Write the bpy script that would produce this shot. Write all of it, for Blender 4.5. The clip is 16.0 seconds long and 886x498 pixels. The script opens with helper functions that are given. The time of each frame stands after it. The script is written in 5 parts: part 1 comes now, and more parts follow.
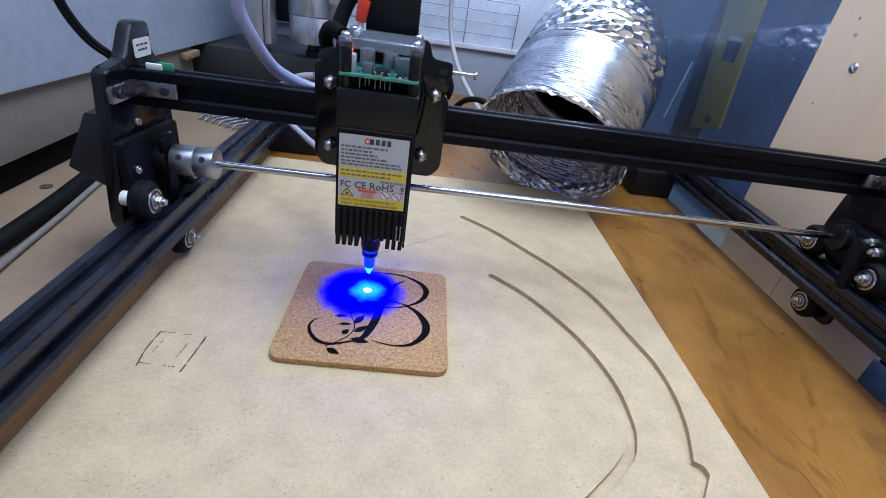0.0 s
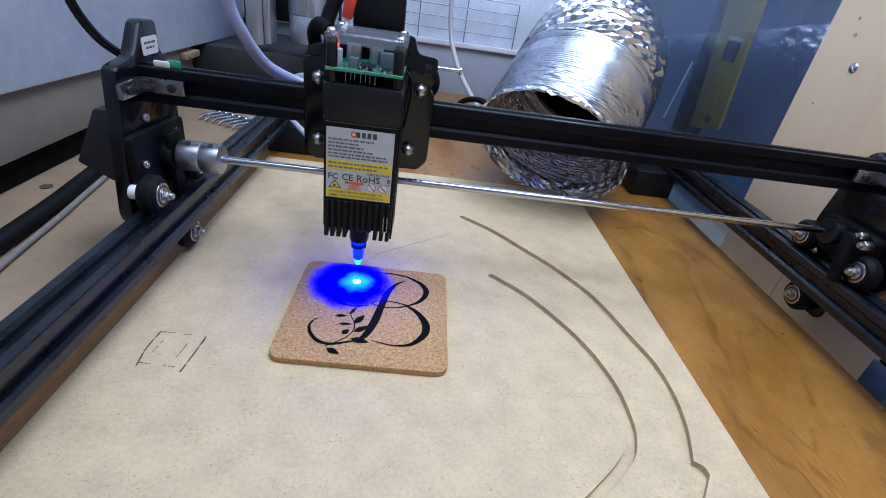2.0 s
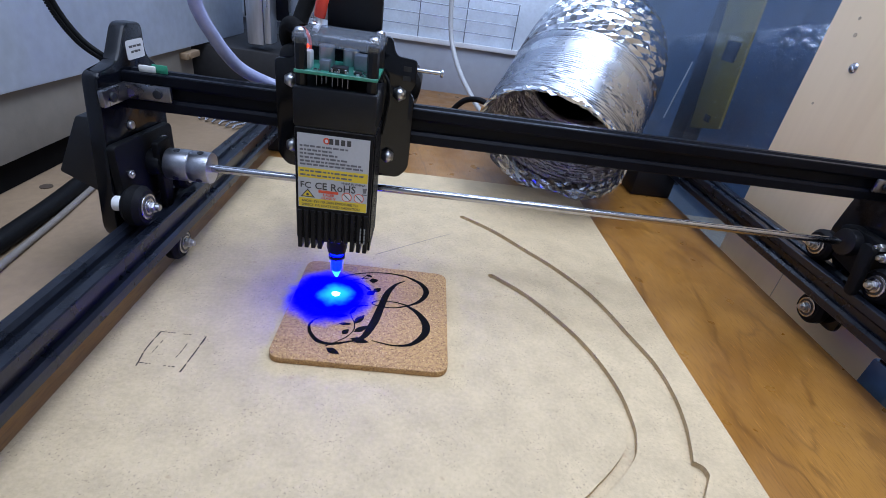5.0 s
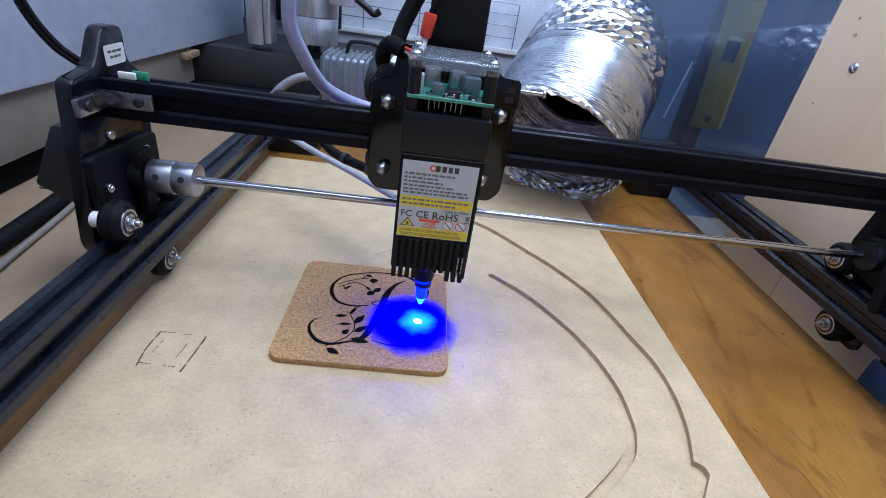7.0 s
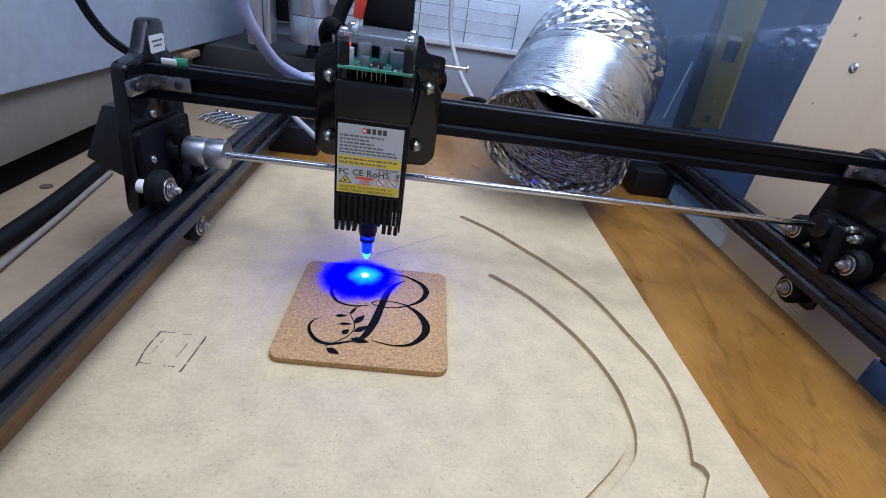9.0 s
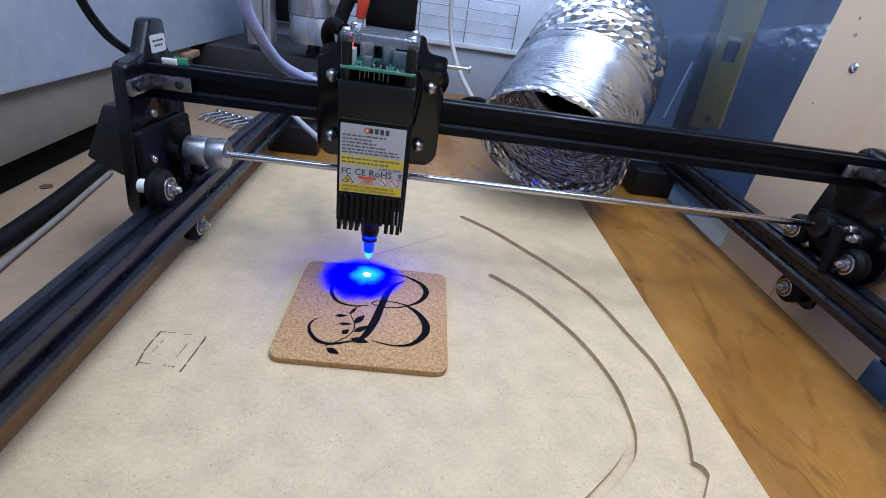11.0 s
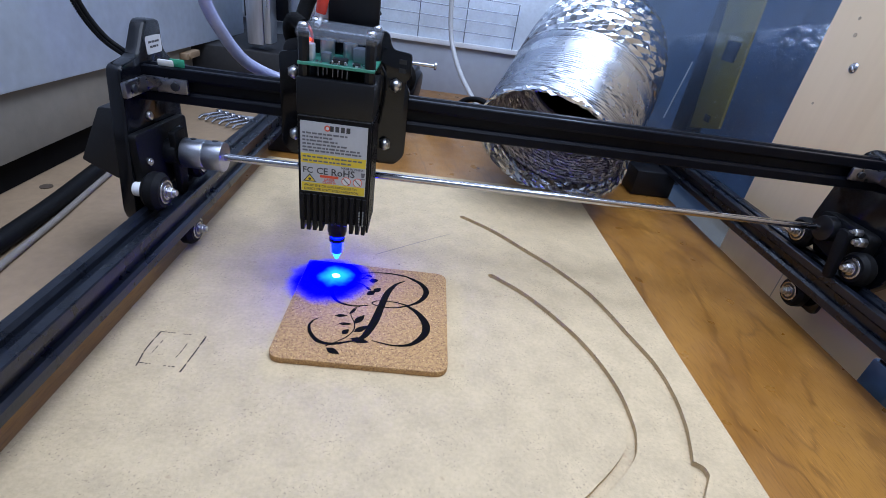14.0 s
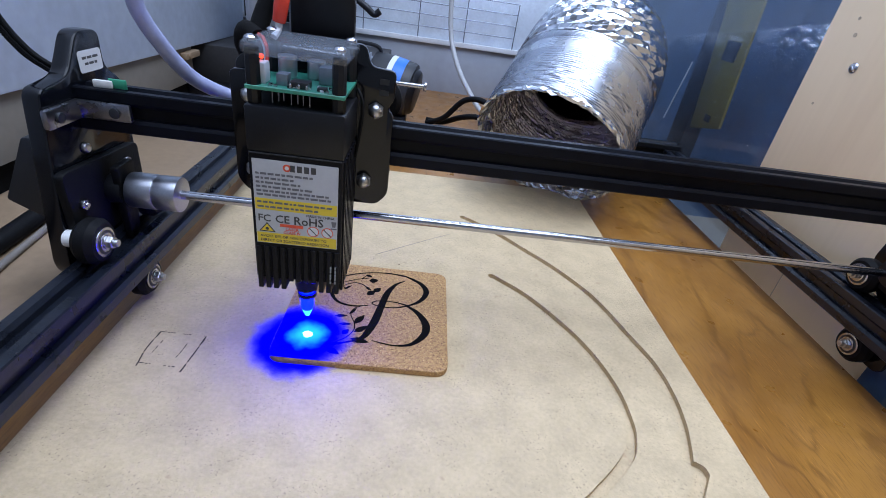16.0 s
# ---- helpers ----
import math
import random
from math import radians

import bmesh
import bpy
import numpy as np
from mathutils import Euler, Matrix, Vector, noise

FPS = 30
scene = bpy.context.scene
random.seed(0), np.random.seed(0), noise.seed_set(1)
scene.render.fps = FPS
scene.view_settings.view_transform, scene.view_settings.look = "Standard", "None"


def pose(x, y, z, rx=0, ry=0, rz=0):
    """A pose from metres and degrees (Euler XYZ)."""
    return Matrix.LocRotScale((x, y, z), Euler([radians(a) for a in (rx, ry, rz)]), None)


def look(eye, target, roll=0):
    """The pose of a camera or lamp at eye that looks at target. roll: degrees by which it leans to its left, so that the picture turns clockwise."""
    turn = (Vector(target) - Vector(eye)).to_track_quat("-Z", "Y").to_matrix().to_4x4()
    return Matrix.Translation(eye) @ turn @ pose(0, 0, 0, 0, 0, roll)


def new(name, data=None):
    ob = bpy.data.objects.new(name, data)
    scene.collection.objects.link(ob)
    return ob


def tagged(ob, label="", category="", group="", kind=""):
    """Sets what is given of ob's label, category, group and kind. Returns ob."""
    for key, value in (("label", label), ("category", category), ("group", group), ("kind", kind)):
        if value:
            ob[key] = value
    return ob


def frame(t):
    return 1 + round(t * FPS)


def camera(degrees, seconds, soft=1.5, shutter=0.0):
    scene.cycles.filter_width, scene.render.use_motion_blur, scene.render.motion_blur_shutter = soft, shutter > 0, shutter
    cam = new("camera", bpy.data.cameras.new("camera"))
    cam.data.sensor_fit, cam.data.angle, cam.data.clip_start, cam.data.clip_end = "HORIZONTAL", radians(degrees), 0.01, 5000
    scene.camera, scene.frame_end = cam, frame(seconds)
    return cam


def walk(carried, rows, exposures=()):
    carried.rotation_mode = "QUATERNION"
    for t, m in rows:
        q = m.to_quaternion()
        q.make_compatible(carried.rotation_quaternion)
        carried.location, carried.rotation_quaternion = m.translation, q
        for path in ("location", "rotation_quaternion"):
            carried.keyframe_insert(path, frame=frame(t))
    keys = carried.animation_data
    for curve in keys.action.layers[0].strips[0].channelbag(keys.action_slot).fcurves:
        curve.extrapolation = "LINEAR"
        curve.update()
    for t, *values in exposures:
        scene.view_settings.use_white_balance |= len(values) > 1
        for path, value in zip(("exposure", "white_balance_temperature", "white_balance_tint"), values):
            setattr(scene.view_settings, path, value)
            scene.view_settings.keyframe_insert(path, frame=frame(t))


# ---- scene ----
cam = camera(86.47, 16.0, soft=0.9)
walk(cam, [(t, pose(0.0182, -0.2418, 0.1940, 59.745, -7.611, -0.921)) for t in (0.0, 16.0)])

# ---- light ----
scene.view_settings.exposure = 0.0
world = bpy.data.worlds.new("world")
scene.world = world
world.use_nodes = True
world.node_tree.nodes["Background"].inputs[0].default_value = (0.66, 0.84, 1.15, 1)
world.node_tree.nodes["Background"].inputs[1].default_value = 0.4


def area_lamp(name, eye, target, sx, sy, watts, colour):
    data = bpy.data.lights.new(name, "AREA")
    data.shape, data.size, data.size_y, data.energy, data.color = "RECTANGLE", sx, sy, watts, colour
    ob = new(name, data)
    ob.matrix_world = look(eye, target)
    return ob


# two unseen overhead lights: an inferred main one and an added broad fill
area_lamp("overhead_light", (0.28, 0.12, 1.10), (0.12, 0.10, 0.0), 0.66, 0.46, 11.3, (0.745, 0.885, 1.20))
area_lamp("overhead_light", (-0.02, -0.30, 1.35), (0.10, 0.10, 0.0), 1.4, 0.9, 13.5, (0.75, 0.885, 1.20))


# ---- materials ----
def material(name, colour, rough=0.5, metal=0.0, vary=0.0, scale=60.0, bump=0.0, bscale=400.0, dark=None, stretch=(1, 1, 1), coat=0.0, spec=0.5):
    """A surface with colour variation at two scales and fine relief."""
    m = bpy.data.materials.new(name)
    m.use_nodes = True
    nt = m.node_tree
    b = nt.nodes["Principled BSDF"]
    b.inputs["Base Color"].default_value = (*colour, 1)
    b.inputs["Roughness"].default_value, b.inputs["Metallic"].default_value = rough, metal
    b.inputs["Coat Weight"].default_value = coat
    b.inputs["Coat Roughness"].default_value = 0.12
    b.inputs["Specular IOR Level"].default_value = spec
    tc = nt.nodes.new("ShaderNodeTexCoord")
    mp = nt.nodes.new("ShaderNodeMapping")
    mp.inputs["Scale"].default_value = stretch
    nt.links.new(tc.outputs["Object"], mp.inputs[0])
    if vary:
        dark = dark or tuple(c * (1 - vary) for c in colour)
        n1, n2 = nt.nodes.new("ShaderNodeTexNoise"), nt.nodes.new("ShaderNodeTexNoise")
        for n, s, dt in ((n1, scale, 4), (n2, scale * 7.3, 3)):
            n.inputs["Scale"].default_value, n.inputs["Detail"].default_value = s, dt
            nt.links.new(mp.outputs[0], n.inputs["Vector"])
        add = nt.nodes.new("ShaderNodeMath")
        add.operation = "MULTIPLY_ADD"
        add.inputs[1].default_value = 0.45
        nt.links.new(n2.outputs["Fac"], add.inputs[0])
        half = nt.nodes.new("ShaderNodeMath")
        half.operation = "MULTIPLY"
        half.inputs[1].default_value = 0.6
        nt.links.new(n1.outputs["Fac"], half.inputs[0])
        nt.links.new(half.outputs[0], add.inputs[2])
        ramp = nt.nodes.new("ShaderNodeValToRGB")
        ramp.color_ramp.elements[0].position, ramp.color_ramp.elements[1].position = 0.36, 0.66
        ramp.color_ramp.elements[0].color, ramp.color_ramp.elements[1].color = (*dark, 1), (*colour, 1)
        nt.links.new(add.outputs[0], ramp.inputs[0])
        nt.links.new(ramp.outputs[0], b.inputs["Base Color"])
        rr = nt.nodes.new("ShaderNodeMapRange")
        rr.inputs["To Min"].default_value, rr.inputs["To Max"].default_value = max(rough - 0.08, 0.02), min(rough + 0.1, 1)
        nt.links.new(n1.outputs["Fac"], rr.inputs[0])
        nt.links.new(rr.outputs[0], b.inputs["Roughness"])
    if bump:
        n3 = nt.nodes.new("ShaderNodeTexNoise")
        n3.inputs["Scale"].default_value, n3.inputs["Detail"].default_value = bscale, 3
        nt.links.new(mp.outputs[0], n3.inputs["Vector"])
        bp = nt.nodes.new("ShaderNodeBump")
        bp.inputs["Strength"].default_value, bp.inputs["Distance"].default_value = bump, 0.001
        nt.links.new(n3.outputs["Fac"], bp.inputs["Height"])
        nt.links.new(bp.outputs[0], b.inputs["Normal"])
    return m


def speckled(m, size, amount, colour, patchy=False):
    """Adds small dark flecks of the given size (per metre) to a material made by material(); patchy: in loose clusters."""
    nt = m.node_tree
    b = nt.nodes["Principled BSDF"]
    src = b.inputs["Base Color"].links[0].from_socket
    tc = nt.nodes["Texture Coordinate"]
    v = nt.nodes.new("ShaderNodeTexNoise")
    v.inputs["Scale"].default_value, v.inputs["Detail"].default_value, v.inputs["Roughness"].default_value = size, 2, 0.6
    nt.links.new(tc.outputs["Object"], v.inputs["Vector"])
    r = nt.nodes.new("ShaderNodeValToRGB")
    r.color_ramp.elements[0].position, r.color_ramp.elements[1].position = amount, amount + 0.05
    nt.links.new(v.outputs["Fac"], r.inputs[0])
    share = r.outputs[0]
    if patchy:
        wide, keep, both = nt.nodes.new("ShaderNodeTexNoise"), nt.nodes.new("ShaderNodeMapRange"), nt.nodes.new("ShaderNodeMath")
        wide.inputs["Scale"].default_value, wide.inputs["Detail"].default_value = size / 11, 4
        keep.inputs["From Min"].default_value, keep.inputs["From Max"].default_value = 0.44, 0.62
        both.operation = "MULTIPLY"
        nt.links.new(tc.outputs["Object"], wide.inputs["Vector"])
        nt.links.new(wide.outputs["Fac"], keep.inputs[0])
        nt.links.new(keep.outputs[0], both.inputs[0])
        nt.links.new(share, both.inputs[1])
        share = both.outputs[0]
    mx = nt.nodes.new("ShaderNodeMix")
    mx.data_type = "RGBA"
    nt.links.new(share, mx.inputs[0])
    nt.links.new(src, mx.inputs[6])
    mx.inputs[7].default_value = (*colour, 1)
    nt.links.new(mx.outputs[2], b.inputs["Base Color"])
    return m


def grained(name, light, dark, rough, ring=9.0, along="Y", coat=0.0, fine=260.0, low=0.20, high=0.46):
    """Wood: wavering rings stretched along one axis, with fine pores."""
    m = bpy.data.materials.new(name)
    m.use_nodes = True
    nt = m.node_tree
    b = nt.nodes["Principled BSDF"]
    b.inputs["Roughness"].default_value, b.inputs["Coat Weight"].default_value, b.inputs["Coat Roughness"].default_value = rough, coat, 0.25
    tc = nt.nodes.new("ShaderNodeTexCoord")
    mp = nt.nodes.new("ShaderNodeMapping")
    mp.inputs["Scale"].default_value = {"Y": (1, 0.5, 1), "X": (0.5, 1, 1), "Z": (1, 1, 0.35)}[along]
    nt.links.new(tc.outputs["Object"], mp.inputs[0])
    broad, pores = nt.nodes.new("ShaderNodeTexNoise"), nt.nodes.new("ShaderNodeTexNoise")
    broad.inputs["Scale"].default_value, broad.inputs["Detail"].default_value = ring, 3
    pores.inputs["Scale"].default_value, pores.inputs["Detail"].default_value = fine, 4
    mp2 = nt.nodes.new("ShaderNodeMapping")
    mp2.inputs["Scale"].default_value = {"Y": (1, 0.12, 1), "X": (0.05, 1, 1), "Z": (1, 1, 0.05)}[along]
    nt.links.new(tc.outputs["Object"], mp2.inputs[0])
    nt.links.new(mp.outputs[0], broad.inputs["Vector"])
    nt.links.new(mp2.outputs[0], pores.inputs["Vector"])
    mul = nt.nodes.new("ShaderNodeMath")
    mul.operation = "MULTIPLY"
    mul.inputs[1].default_value = 13.0
    nt.links.new(broad.outputs["Fac"], mul.inputs[0])
    fr = nt.nodes.new("ShaderNodeMath")
    fr.operation = "PINGPONG"
    fr.inputs[1].default_value = 1.0
    nt.links.new(mul.outputs[0], fr.inputs[0])
    mix = nt.nodes.new("ShaderNodeMath")
    mix.operation = "MULTIPLY_ADD"
    mix.inputs[1].default_value = 0.50
    sc = nt.nodes.new("ShaderNodeMath")
    sc.operation = "MULTIPLY"
    sc.inputs[1].default_value = 0.55
    nt.links.new(pores.outputs["Fac"], sc.inputs[0])
    nt.links.new(fr.outputs[0], mix.inputs[0])
    nt.links.new(sc.outputs[0], mix.inputs[2])
    ramp = nt.nodes.new("ShaderNodeValToRGB")
    ramp.color_ramp.elements[0].position, ramp.color_ramp.elements[1].position = low, high
    ramp.color_ramp.elements[0].color, ramp.color_ramp.elements[1].color = (*dark, 1), (*light, 1)
    nt.links.new(mix.outputs[0], ramp.inputs[0])
    nt.links.new(ramp.outputs[0], b.inputs["Base Color"])
    bp = nt.nodes.new("ShaderNodeBump")
    bp.inputs["Strength"].default_value, bp.inputs["Distance"].default_value = 0.15, 0.0006
    nt.links.new(pores.outputs["Fac"], bp.inputs["Height"])
    nt.links.new(bp.outputs[0], b.inputs["Normal"])
    return m


def veneer(name, light, mid, dark):
    """Varnished rotary-cut plywood: cloudy stain, thin wandering growth lines, short dark pores and a worn gloss."""
    m = bpy.data.materials.new(name)
    m.use_nodes = True
    nt = m.node_tree
    b = nt.nodes["Principled BSDF"]
    b.inputs["Coat Weight"].default_value, b.inputs["Coat Roughness"].default_value = 0.30, 0.22
    tc = nt.nodes.new("ShaderNodeTexCoord")

    def spots(scale, stretch, detail, turn=0.0, bend=0.0):
        mp, n = nt.nodes.new("ShaderNodeMapping"), nt.nodes.new("ShaderNodeTexNoise")
        mp.inputs["Scale"].default_value, mp.inputs["Rotation"].default_value = stretch, (0, 0, radians(turn))
        n.inputs["Scale"].default_value, n.inputs["Detail"].default_value, n.inputs["Distortion"].default_value = scale, detail, bend
        nt.links.new(tc.outputs["Object"], mp.inputs[0])
        nt.links.new(mp.outputs[0], n.inputs["Vector"])
        return n.outputs["Fac"]

    def ranged(src, a, c, lo, hi):
        r = nt.nodes.new("ShaderNodeMapRange")
        for k, v in (("From Min", a), ("From Max", c), ("To Min", lo), ("To Max", hi)):
            r.inputs[k].default_value = v
        nt.links.new(src, r.inputs[0])
        return r.outputs[0]

    def mixed(fac, a, colour):
        x = nt.nodes.new("ShaderNodeMix")
        x.data_type = "RGBA"
        nt.links.new(fac, x.inputs[0])
        if isinstance(a, tuple):
            x.inputs[6].default_value = (*a, 1)
        else:
            nt.links.new(a, x.inputs[6])
        x.inputs[7].default_value = (*colour, 1)
        return x.outputs[2]

    def sums(op, a, v):
        x = nt.nodes.new("ShaderNodeMath")
        x.operation = op
        nt.links.new(a, x.inputs[0])
        if isinstance(v, float):
            x.inputs[1].default_value = v
        else:
            nt.links.new(v, x.inputs[1])
        return x.outputs[0]

    col = mixed(ranged(spots(18, (1, 0.55, 1), 6, 12), 0.34, 0.68, 0.0, 1.0), light, mid)
    rings = sums("PINGPONG", sums("MULTIPLY", spots(8.5, (1, 0.42, 1), 4, 12, 0.6), 15.0), 1.0)
    worn = ranged(spots(26, (1, 0.7, 1), 3), 0.38, 0.60, 0.14, 0.62)
    col = mixed(sums("MULTIPLY", ranged(rings, 0.0, 0.26, 1.0, 0.0), worn), col, dark)
    pores = spots(950, (1, 0.09, 1), 3, 12)
    col = mixed(ranged(pores, 0.50, 0.72, 0.0, 0.55), col, dark)
    col = mixed(ranged(spots(1000, (1, 0.06, 1), 2, 16), 0.64, 0.74, 0.0, 0.40), col, tuple(min(c * 1.9, 1) for c in light))
    nt.links.new(col, b.inputs["Base Color"])
    nt.links.new(ranged(spots(40, (1, 1, 1), 4), 0.3, 0.7, 0.26, 0.46), b.inputs["Roughness"])
    bp = nt.nodes.new("ShaderNodeBump")
    bp.inputs["Strength"].default_value, bp.inputs["Distance"].default_value = 0.12, 0.0005
    nt.links.new(pores, bp.inputs["Height"])
    nt.links.new(bp.outputs[0], b.inputs["Normal"])
    return m


def glowing(name, colour, strength):
    m = bpy.data.materials.new(name)
    m.use_nodes = True
    b = m.node_tree.nodes["Principled BSDF"]
    b.inputs["Base Color"].default_value = (*colour, 1)
    b.inputs["Emission Color"].default_value = (*colour, 1)
    b.inputs["Emission Strength"].default_value = strength
    return m


def clear_sheet(name, tint, gloss, rough=0.03, milk=0.0):
    """A thin clear plastic sheet: see-through with a surface gloss."""
    m = bpy.data.materials.new(name)
    m.use_nodes = True
    nt = m.node_tree
    nt.nodes.remove(nt.nodes["Principled BSDF"])
    tr, gl, mx = nt.nodes.new("ShaderNodeBsdfTransparent"), nt.nodes.new("ShaderNodeBsdfGlossy"), nt.nodes.new("ShaderNodeMixShader")
    tr.inputs[0].default_value = (*tint, 1)
    gl.inputs["Roughness"].default_value = rough
    mx.inputs[0].default_value = gloss
    df, m2 = nt.nodes.new("ShaderNodeBsdfDiffuse"), nt.nodes.new("ShaderNodeMixShader")
    df.inputs[0].default_value, m2.inputs[0].default_value = (0.55, 0.60, 0.68, 1), milk
    nt.links.new(tr.outputs[0], m2.inputs[1])
    nt.links.new(df.outputs[0], m2.inputs[2])
    nt.links.new(m2.outputs[0], mx.inputs[1])
    nt.links.new(gl.outputs[0], mx.inputs[2])
    nt.links.new(mx.outputs[0], nt.nodes["Material Output"].inputs[0])
    return m


def painted_pool(name, inner, outer, colour, strength, work=None):
    """Painted laser light, a see-through glow: dense in the middle, ragged and thinning to nothing at its rim, and
    ending at the edge of the work that it lies over.
    """
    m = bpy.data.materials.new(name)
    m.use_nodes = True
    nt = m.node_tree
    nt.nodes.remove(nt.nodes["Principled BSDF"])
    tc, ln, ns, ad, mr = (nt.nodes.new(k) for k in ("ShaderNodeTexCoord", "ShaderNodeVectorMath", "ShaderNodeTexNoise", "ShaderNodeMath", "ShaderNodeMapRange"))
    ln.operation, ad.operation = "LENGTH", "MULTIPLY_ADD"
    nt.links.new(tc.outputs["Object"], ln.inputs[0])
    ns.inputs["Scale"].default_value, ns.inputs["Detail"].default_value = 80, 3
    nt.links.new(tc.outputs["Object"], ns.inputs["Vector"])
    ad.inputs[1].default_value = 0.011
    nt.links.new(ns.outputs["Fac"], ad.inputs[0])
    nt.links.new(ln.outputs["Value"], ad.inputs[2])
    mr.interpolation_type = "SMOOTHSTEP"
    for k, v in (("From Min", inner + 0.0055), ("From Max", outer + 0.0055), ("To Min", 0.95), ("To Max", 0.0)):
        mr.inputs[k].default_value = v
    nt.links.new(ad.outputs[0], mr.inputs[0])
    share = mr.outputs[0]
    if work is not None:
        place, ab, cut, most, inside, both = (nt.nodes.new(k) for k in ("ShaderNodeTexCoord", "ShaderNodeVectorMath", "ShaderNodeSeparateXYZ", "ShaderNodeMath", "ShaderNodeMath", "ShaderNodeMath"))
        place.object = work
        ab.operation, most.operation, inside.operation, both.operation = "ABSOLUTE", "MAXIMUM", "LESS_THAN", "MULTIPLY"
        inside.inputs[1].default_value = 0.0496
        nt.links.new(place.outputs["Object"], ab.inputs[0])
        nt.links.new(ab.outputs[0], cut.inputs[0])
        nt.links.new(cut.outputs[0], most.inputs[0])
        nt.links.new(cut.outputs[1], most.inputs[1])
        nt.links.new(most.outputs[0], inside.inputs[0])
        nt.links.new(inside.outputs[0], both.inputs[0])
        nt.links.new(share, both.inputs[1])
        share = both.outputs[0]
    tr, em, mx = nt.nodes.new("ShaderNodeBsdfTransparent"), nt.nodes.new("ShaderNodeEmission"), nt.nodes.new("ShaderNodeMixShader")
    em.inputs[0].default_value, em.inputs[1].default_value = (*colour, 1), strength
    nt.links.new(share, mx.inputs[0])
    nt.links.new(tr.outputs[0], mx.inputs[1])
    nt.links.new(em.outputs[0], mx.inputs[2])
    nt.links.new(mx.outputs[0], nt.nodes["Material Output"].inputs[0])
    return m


BLACK_ANO = material("black_anodised", (0.0042, 0.0052, 0.0092), 0.36, 0.0, 0.35, 90, 0.05, 900, spec=0.13)
MODULE_BLACK = material("module_anodised", (0.007, 0.0075, 0.011), 0.34, 0.0, 0.35, 90, 0.05, 900, spec=0.14)
BLACK_RAIL = material("black_anodised_dusty", (0.008, 0.0105, 0.0175), 0.28, 0.0, 0.5, 60, 0.08, 900, spec=0.5)
BLACK_ACRYLIC = material("black_acrylic", (0.0040, 0.0046, 0.0068), 0.13, 0.0, 0.3, 40, spec=0.4)
BLACK_PLASTIC = material("black_plastic", (0.0054, 0.0060, 0.0085), 0.42, 0.0, 0.3, 120, 0.1, 1500, spec=0.35)
BLACK_RUBBER = material("black_rubber", (0.0045, 0.0047, 0.0055), 0.55, 0.0, 0.3, 150, 0.2, 1200, spec=0.14)
FABRIC = material("black_sleeve", (0.0045, 0.0045, 0.005), 0.75, 0.0, 0.4, 200, 0.4, 2500, spec=0.15)
DARK_GREY = material("dark_grey_plastic", (0.014, 0.016, 0.020), 0.5, 0.0, 0.3, 90, 0.1, 1200)
STEEL = material("bright_steel", (0.50, 0.50, 0.53), 0.24, 1.0, 0.25, 300, 0.05, 2000)
ROD_STEEL = material("rod_steel", (0.55, 0.55, 0.58), 0.18, 1.0, 0.2, 400)
ZINC = material("zinc_screws", (0.52, 0.52, 0.52), 0.3, 1.0, 0.3, 500)
FOIL = material("aluminium_foil", (0.67, 0.69, 0.73), 0.18, 1.0, 0.08, 80, 0.12, 500)
FOIL_RIB = material("ribbed_foil", (0.60, 0.63, 0.69), 0.25, 1.0, 0.06, 60)
FOIL_DARK = material("foil_lining", (0.60, 0.57, 0.56), 0.30, 1.0, 0.35, 70, 0.4, 300)
FOIL_SHEET = material("foil_insulation", (0.78, 0.86, 0.95), 0.40, 0.25, 0.14, 30, 0.7, 90)
MDF = speckled(speckled(material("mdf", (0.584, 0.446, 0.263), 0.62, 0.0, 0.22, 58, 0.35, 700), 760, 0.612, (0.30, 0.22, 0.135), True), 95, 0.70, (0.452, 0.325, 0.190))
MDF_CUT = material("mdf_cut", (0.441, 0.33, 0.204), 0.8, 0.0, 0.25, 200, 0.3, 900)
CORK = speckled(material("cork", (0.560, 0.330, 0.130), 0.85, 0.0, 0.5, 520, 0.6, 900, dark=(0.263, 0.135, 0.060)), 1100, 0.60, (0.147, 0.07, 0.032))
CORK = speckled(CORK, 760, 0.62, (0.68, 0.47, 0.20))
BURNT = material("burnt_cork", (0.005, 0.0045, 0.0045), 0.85, 0.0, 0.4, 800, 0.4, 1500, spec=0.08)
SCORCH = material("scorched_line", (0.05, 0.035, 0.025), 0.8, 0.0, 0.5, 400)
PENCIL = material("pencil_line", (0.28, 0.25, 0.21), 0.8, 0.0, 0.3, 300)
BENCH_WOOD = veneer("varnished_plywood", (0.360, 0.166, 0.032), (0.240, 0.100, 0.018), (0.137, 0.054, 0.011))
PALE_PLY = grained("pale_plywood", (0.87, 0.650, 0.405), (0.79, 0.572, 0.343), 0.62, 2.2, "Z", 0.0, 150.0, 0.12, 0.62)
BOUNCE_PALE = material("bounce_strip_pale", (0.46, 0.35, 0.235), 0.6, 0.0, 0.2, 20, 0.1, 700)
# base colour lowered to carry the shade over the board beside the cabinet
CHIPBOARD = material("pale_board", (0.284, 0.195, 0.116), 0.6, 0.0, 0.2, 20, 0.1, 700)
GREY_PAINT = material("blue_grey_paint", (0.50, 0.57, 0.67), 0.42, 0.0, 0.20, 13, 0.05, 500)
BEIGE_PAINT = material("beige_grey_paint", (0.231, 0.205, 0.171), 0.55, 0.0, 0.18, 12, 0.08, 500)
WALL_GREY = material("grey_panel_paint", (0.34, 0.37, 0.42), 0.5, 0.0, 0.12, 10, 0.05, 400)
WHITE_PAINT = material("white_paint", (0.75, 0.77, 0.80), 0.45, 0.0, 0.08, 40)
